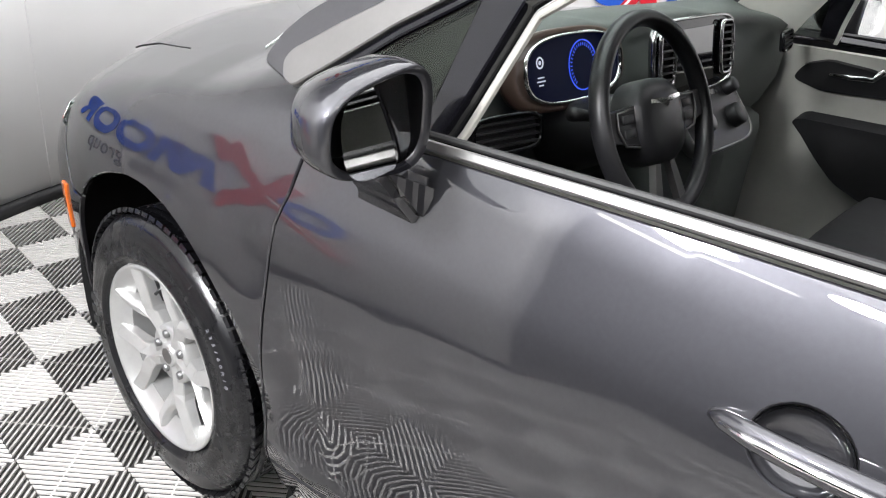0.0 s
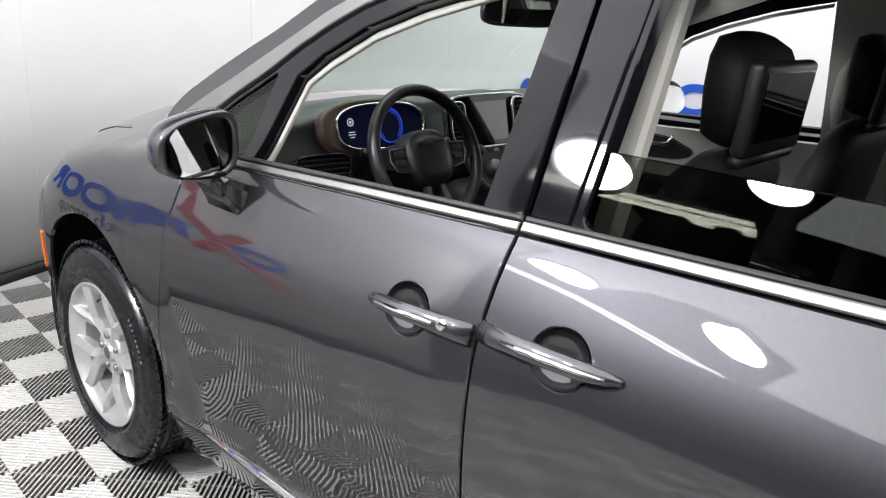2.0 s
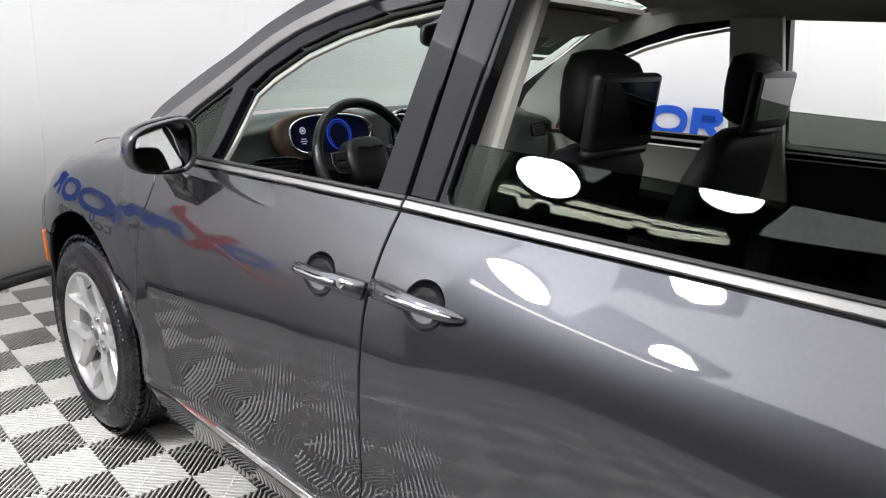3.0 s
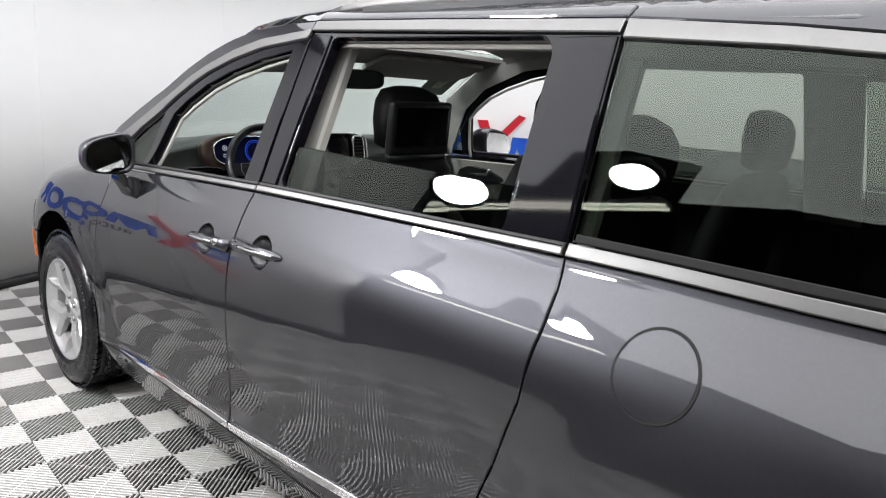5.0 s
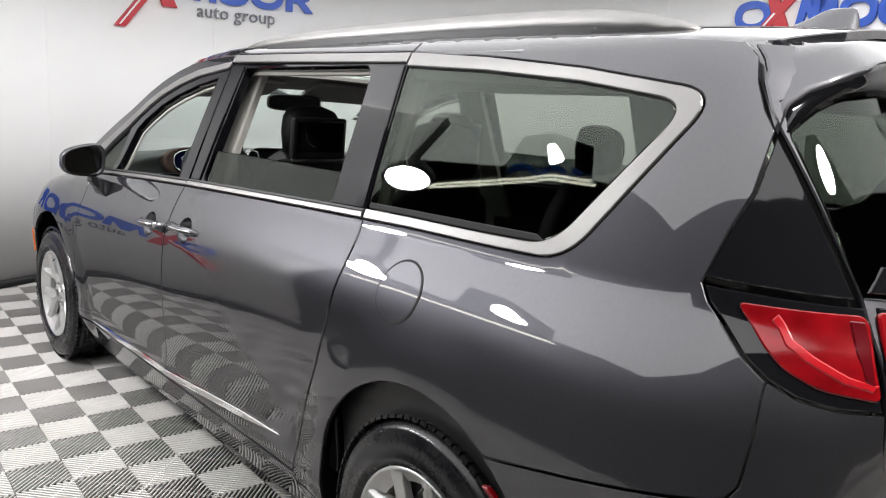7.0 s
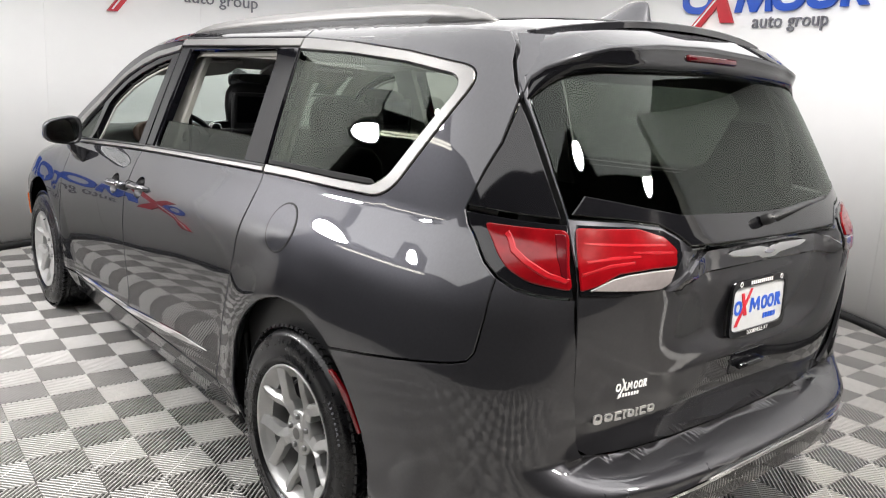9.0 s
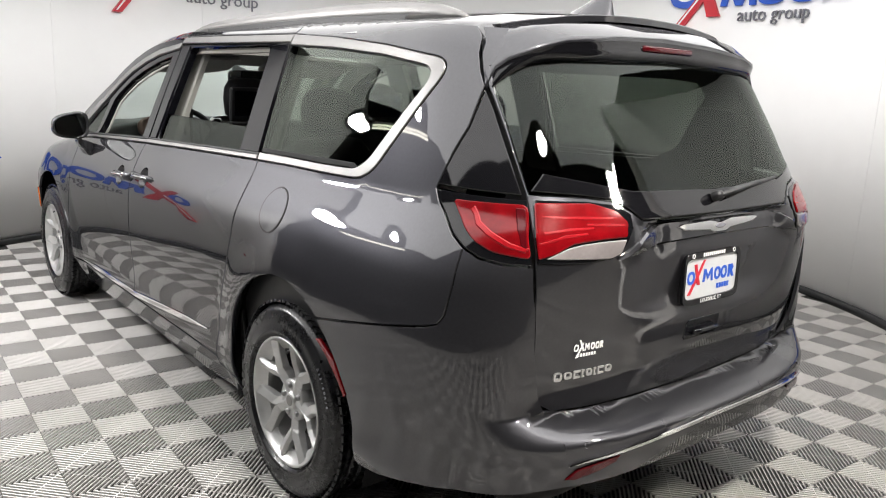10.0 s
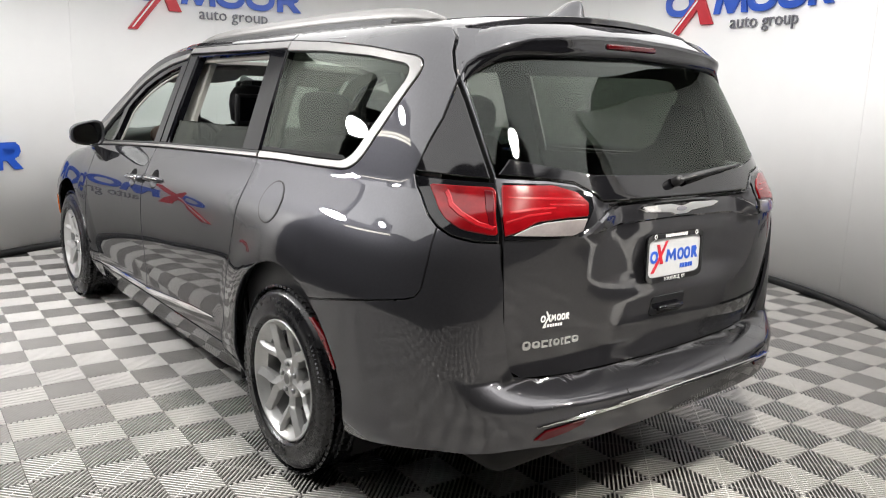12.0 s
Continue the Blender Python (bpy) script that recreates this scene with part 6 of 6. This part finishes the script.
    # controls tray below
    tf = Matrix.Translation((.03, .80, .985)) @ Matrix.Rotation(radians(48), 4, "X")
    bm = bmesh.new()
    slab(bm, oval(0, 0, .15, .085, 40, 4.5), .03, tf)
    tr = part("control_panel", bm, BLACK_PLASTIC, dash, "gloss black control panel with knobs", smooth=False)
    bm = bmesh.new()
    ring_slab(bm, oval(0, 0, .154, .089, 40, 4.5), oval(0, 0, .148, .083, 40, 4.5), .032, tf)
    part("panel_rim", bm, SATIN, tr)
    for cx, cy, r, h, mat in ((-.11, .045, .016, .025, BLACK_PLASTIC), (.11, .045, .018, .028, BLACK_PLASTIC), (.075, -.025, .027, .026, BLACK_PLASTIC), (-.085, -.02, .024, .03, SATIN)):
        bm = bmesh.new()
        lathe(bm, [(0, .03 + h), (r * .85, .03 + h), (r, .03 + h - .004), (r * 1.05, .03)], 24, tf @ Matrix.Translation((cx, cy, 0)))
        part("knob", bm, mat, tr)
    for k in range(5):
        bm = bmesh.new()
        vs = box(bm, (-.05 + .028 * k, .045, .0315), (.024, .012, .004), .001)
        bmesh.ops.transform(bm, matrix=tf, verts=bm.verts)
        part("button", bm, SATIN if k % 2 else BLACK_PLASTIC, tr)
    bm = bmesh.new()
    box(bm, (.03, .93, .80), (.36, .30, .30), .04)
    part("lower_console", bm, DASH, dash)
    # steering column and wheel
    tilt = Matrix.Translation((-.40, .715, 1.078)) @ Matrix.Rotation(radians(90 - 24), 4, "X")
    bm = bmesh.new()
    tube_mesh(bm, [tilt @ Vector((0, -.01, -.22)), tilt @ Vector((0, -.005, -.06)), tilt @ Vector((0, 0, -.035))], [.075, .06, .045], 18)
    part("steering_column", bm, BLACK_PLASTIC, dash)
    for sx in (-1, 1):
        bm = bmesh.new()
        tube_mesh(bm, [tilt @ Vector((sx * .04, .01, -.06)), tilt @ Vector((sx * .11, .03, -.06)), tilt @ Vector((sx * .16, .04, -.055))], [.010, .010, .013], 10)
        part("stalk", bm, BLACK_PLASTIC, dash)
    sw = new("steering_wheel")
    sw.parent = CAR
    tagged(sw, "black leather steering wheel with grey-lined spokes")
    bm = bmesh.new()
    R, n, m = .182, 64, 14
    rows = []
    for k in range(n):
        t = 2 * math.pi * k / n
        ry = R * (.97 if True else 1)
        c = Vector((R * math.cos(t), ry * math.sin(t), .012))
        d = Vector((math.cos(t), math.sin(t), 0))
        rows.append([bm.verts.new(tilt @ (c + d * (.0155 * math.cos(a)) + Vector((0, 0, .0185 * math.sin(a))))) for a in (2 * math.pi * j / m for j in range(m))])
    for k in range(n):
        a, b = rows[k], rows[(k + 1) % n]
        for j in range(m):
            bm.faces.new((a[j], a[(j + 1) % m], b[(j + 1) % m], b[j]))
    part("wheel_rim", bm, WHEEL_LEATHER, sw)
    bm = bmesh.new()
    rings = []
    for sc, z in ((1.0, -.03), (1.0, .0), (.97, .018), (.86, .028), (.6, .034), (.2, .036)):
        rings.append([bm.verts.new(tilt @ Vector((x * sc, y * sc - .008, z))) for x, y in oval(0, 0, .082, .078, 36, 2.7)])
    for a, b in zip(rings, rings[1:]):
        for k in range(36):
            bm.faces.new((a[k], a[(k + 1) % 36], b[(k + 1) % 36], b[k]))
    bm.faces.new(rings[-1])
    part("airbag_cover", bm, WHEEL_LEATHER, sw)
    bm = bmesh.new()
    slab(bm, [(-.042, .004), (-.012, .0), (0, -.006), (.012, .0), (.042, .004), (.040, .009), (.012, .008), (0, .005), (-.012, .008), (-.040, .009)], .003, tilt @ Matrix.Translation((0, .022, .0345)) @ Matrix.Diagonal((1.2, 1.3, 1, 1)))
    part("wheel_badge", bm, CHROME, sw, "small chrome winged badge", smooth=False)
    for sx in (-1, 1):
        bm = bmesh.new()
        pts = [(sx * .07, .03), (sx * .165, .028), (sx * .17, -.02), (sx * .07, -.04)]
        slab(bm, pts if sx > 0 else pts[::-1], .02, tilt @ Matrix.Translation((0, 0, -.004)))
        spk = part("spoke", bm, BLACK_PLASTIC, sw, smooth=False)
        bm = bmesh.new()
        tube_mesh(bm, [tilt @ Vector((sx * .082, -.042, .018)), tilt @ Vector((sx * .125, -.034, .018)), tilt @ Vector((sx * .14, -.005, .018)), tilt @ Vector((sx * .136, .024, .018)), tilt @ Vector((sx * .084, .026, .018))], .0022, 6)
        part("spoke_line", bm, SATIN, spk)
        for q in range(2):
            bm = bmesh.new()
            vs = box(bm, (sx * .106, .010 - .024 * q, .0175), (.034, .016, .006), .002)
            bmesh.ops.transform(bm, matrix=tilt, verts=bm.verts)
            part("button", bm, BLACK_PLASTIC, spk)
        bm = bmesh.new()
        pts = [(sx * .012, -.06), (sx * .032, -.075), (sx * .062, -.175), (sx * .035, -.183)]
        slab(bm, pts if sx < 0 else pts[::-1], .014, tilt)
        part("spoke", bm, SATIN, sw, "satin metal lower spoke", smooth=False)


build_dash()

# rear-view mirror, roof console, cargo floor
bm = bmesh.new()
m = Matrix.Translation((.06, .79, 1.452)) @ Matrix.Rotation(radians(-19), 4, "Z") @ Matrix.Diagonal((1.12, 1.1, 1.12, 1))
rows = []
for y, sx, sz in ((-.014, .118, .030), (-.018, .126, .036), (0, .130, .039), (.02, .11, .03), (.03, .05, .015)):
    rows.append([bm.verts.new(m @ Vector((x, y, z))) for x, z in oval(0, 0, sx, sz, 30, 4)])
for a, b in zip(rows, rows[1:]):
    for k in range(30):
        bm.faces.new((a[k], a[(k + 1) % 30], b[(k + 1) % 30], b[k]))
bm.faces.new(rows[-1])
rv = part("rear_view_mirror", bm, BLACK_PLASTIC, CAR, "black rear-view mirror on the windscreen")
bm = bmesh.new()
slab(bm, oval(0, 0, .119, .031, 30, 4), .002, m @ Matrix.Translation((0, -.013, 0)) @ Matrix.Rotation(radians(90), 4, "X"))
part("mirror_glass", bm, MIRROR, rv, smooth=False)
bm = bmesh.new()
tube_mesh(bm, [(.06, .80, 1.455), (.05, .86, 1.49), (.03, .95, 1.50)], [.014, .012, .03], 10)
part("mirror_arm", bm, BLACK_PLASTIC, rv)
bm = bmesh.new()
box(bm, (0, .28, 1.655), (.22, .34, .05), .02)
part("roof_console", bm, HEADLINER, CAR)
panel("headliner_edge", [(-.96, .80), (-.5, .775), (.5, .775), (.96, .80), (.97, .99), (-.97, .99)], HEADLINER, CAR, F_shield, grid=0.06, gap=0, thick=0.02, off=-0.018, label="grey fabric headliner edge over the windscreen")
for sx in (-1, 1):
    panel("sun_visor", rounded([(sx * .14, .745), (sx * .30, .70), (sx * .80, .70), (sx * .88, .76), (sx * .88, .95), (sx * .14, .95)], .03), HEADLINER, CAR, F_shield, grid=0.06, gap=0, thick=0.018, off=-0.045, label="folded grey fabric sun visor")
# flat grey-green patch, a line below it and a paler inset
panel("windscreen_patch", [(.765, .46), (.93, .46), (.95, .69), (.765, .69)], PATCH_GREEN, CAR, F_shield, grid=0.05, gap=0, thick=0.001, off=-0.008, label="flat grey-green patch behind the windscreen")
panel("patch_line", [(.765, .425), (.93, .425), (.93, .445), (.765, .445)], PATCH_GREEN, CAR, F_shield, grid=0.05, gap=0, thick=0.001, off=-0.008)
panel("patch_inset", [(.83, .53), (.88, .53), (.89, .62), (.84, .62)], PATCH_PALE, CAR, F_shield, grid=0.05, gap=0, thick=0.001, off=-0.010)
bm = bmesh.new()
box(bm, (0, -.9, .44), (1.7, 3.0, .04), .01)
part("cabin_floor", bm, DASH, CAR)
bm = bmesh.new()
box(bm, (0, -1.95, .62), (1.5, .75, .34), .05)
part("cargo_floor", bm, DASH, CAR)
bm = bmesh.new()
box(bm, (.36, 1.05, .62), (.8, .3, .5), .05)
part("footwell", bm, DASH, CAR)

# ---- ribbed floor tiles ----
FLOOR_O, FLOOR_TURN, CELL = (-1.0387, 1.4358), -0.05062, 0.2


def build_floor():
    floor = tagged(new("floor"), "interlocking grey plastic tiles with diagonal ribs, alternate cells darker", "floor", kind="structure")
    bm = bmesh.new()
    top, deep, pitch = 0.0, -0.0074, 0.0166
    w = 0.0056

    def clip(p, q, x0, y0, x1, y1):
        """The stretch of the line p..q inside a cell."""
        t0, t1 = 0.0, 1.0
        for d, a, lo, hi in ((q[0] - p[0], p[0], x0, x1), (q[1] - p[1], p[1], y0, y1)):
            if abs(d) < 1e-9:
                if a < lo or a > hi:
                    return None
                continue
            ta, tb = sorted(((lo - a) / d, (hi - a) / d))
            t0, t1 = max(t0, ta), min(t1, tb)
        if t1 - t0 < 1e-3:
            return None
        return [(p[0] + (q[0] - p[0]) * t, p[1] + (q[1] - p[1]) * t) for t in (t0, t1)]

    for i in (0, 1):
        for j in (0, 1):
            x0, y1 = i * CELL + 0.0012, -j * CELL - 0.0012
            x1, y0 = x0 + CELL - 0.0024, y1 - CELL + 0.0024
            cx, cy = (x0 + x1) / 2, (y0 + y1) / 2
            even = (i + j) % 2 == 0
            d = Vector((1, 1)).normalized() if even else Vector((1, -1)).normalized()
            n = Vector((-d.y, d.x))
            for k in range(-8, 9):
                c = Vector((cx, cy)) + n * (k * pitch)
                ends = []
                for o in (-w / 2, w / 2):
                    a, b = c + n * o - d * 0.3, c + n * o + d * 0.3
                    ends.append(clip(a, b, x0, y0, x1, y1))
                if None in ends:
                    continue
                (a0, a1), (b0, b1) = ends
                t = [bm.verts.new((*p, top)) for p in (a0, a1, b1, b0)]
                g = [bm.verts.new((*p, deep)) for p in (a0, a1, b1, b0)]
                made = [bm.faces.new(t[::-1])]
                for e in range(4):
                    made.append(bm.faces.new((t[e], t[(e + 1) % 4], g[(e + 1) % 4], g[e])))
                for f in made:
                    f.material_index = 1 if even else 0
            # the cell's own stiffener, a little lower than the ribs
            e = n * 0.138
            a, b = Vector((cx, cy)) - e, Vector((cx, cy)) + e
            q = [bm.verts.new((*(a - d * .0022), -.002)), bm.verts.new((*(b - d * .0022), -.002)), bm.verts.new((*(b + d * .0022), -.002)), bm.verts.new((*(a + d * .0022), -.002))]
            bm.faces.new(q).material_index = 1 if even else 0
    bmesh.ops.recalc_face_normals(bm, faces=bm.faces)
    me = bpy.data.meshes.new("tile")
    bm.to_mesh(me)
    bm.free()
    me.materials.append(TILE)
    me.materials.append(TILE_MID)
    c, s = math.cos(FLOOR_TURN), math.sin(FLOOR_TURN)
    cells = []
    for i in range(-18, 30, 2):
        for j in range(-16, 42, 2):
            u, v = (i + 1) * CELL, -(j + 1) * CELL
            x, y = FLOOR_O[0] + c * u - s * v, FLOOR_O[1] + s * u + c * v
            r = math.hypot(x - CX, y - CY)
            open_side = (x < -0.2 and y < 1.6 and x > -4.2 and y > -4.6) or (x > -4.2 and x < 2.4 and y < -2.0 and y > -6.4)
            if r < RW + 0.12 or open_side:
                cells.append((math.hypot(x + 0.3, y + 0.5), i, j))
    cells.sort()
    rest = []
    for n, (_, i, j) in enumerate(cells):
        u, v = i * CELL, -j * CELL
        m = Matrix.Translation((FLOOR_O[0] + c * u - s * v, FLOOR_O[1] + s * u + c * v, 0)) @ Matrix.Rotation(FLOOR_TURN, 4, "Z")
        if n < 300:
            t = new("tile", me)
            t.parent = floor
            t.matrix_basis = m
        else:
            rest.append(m)
    if rest:
        verts = np.array([v.co for v in me.vertices])
        faces = [tuple(p.vertices) for p in me.polygons]
        vs, fs = [], []
        for m in rest:
            o = len(vs)
            vs += [m @ Vector(v) for v in verts]
            fs += [tuple(k + o for k in f) for f in faces]
        far = bpy.data.meshes.new("outer_tiles")
        far.from_pydata(vs, [], fs)
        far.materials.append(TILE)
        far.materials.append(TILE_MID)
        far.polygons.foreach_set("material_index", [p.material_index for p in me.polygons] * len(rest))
        ob = new("outer_tiles", far)
        ob.parent = floor
        tagged(ob, "light grey ribbed tiles", kind="stuff")


build_floor()
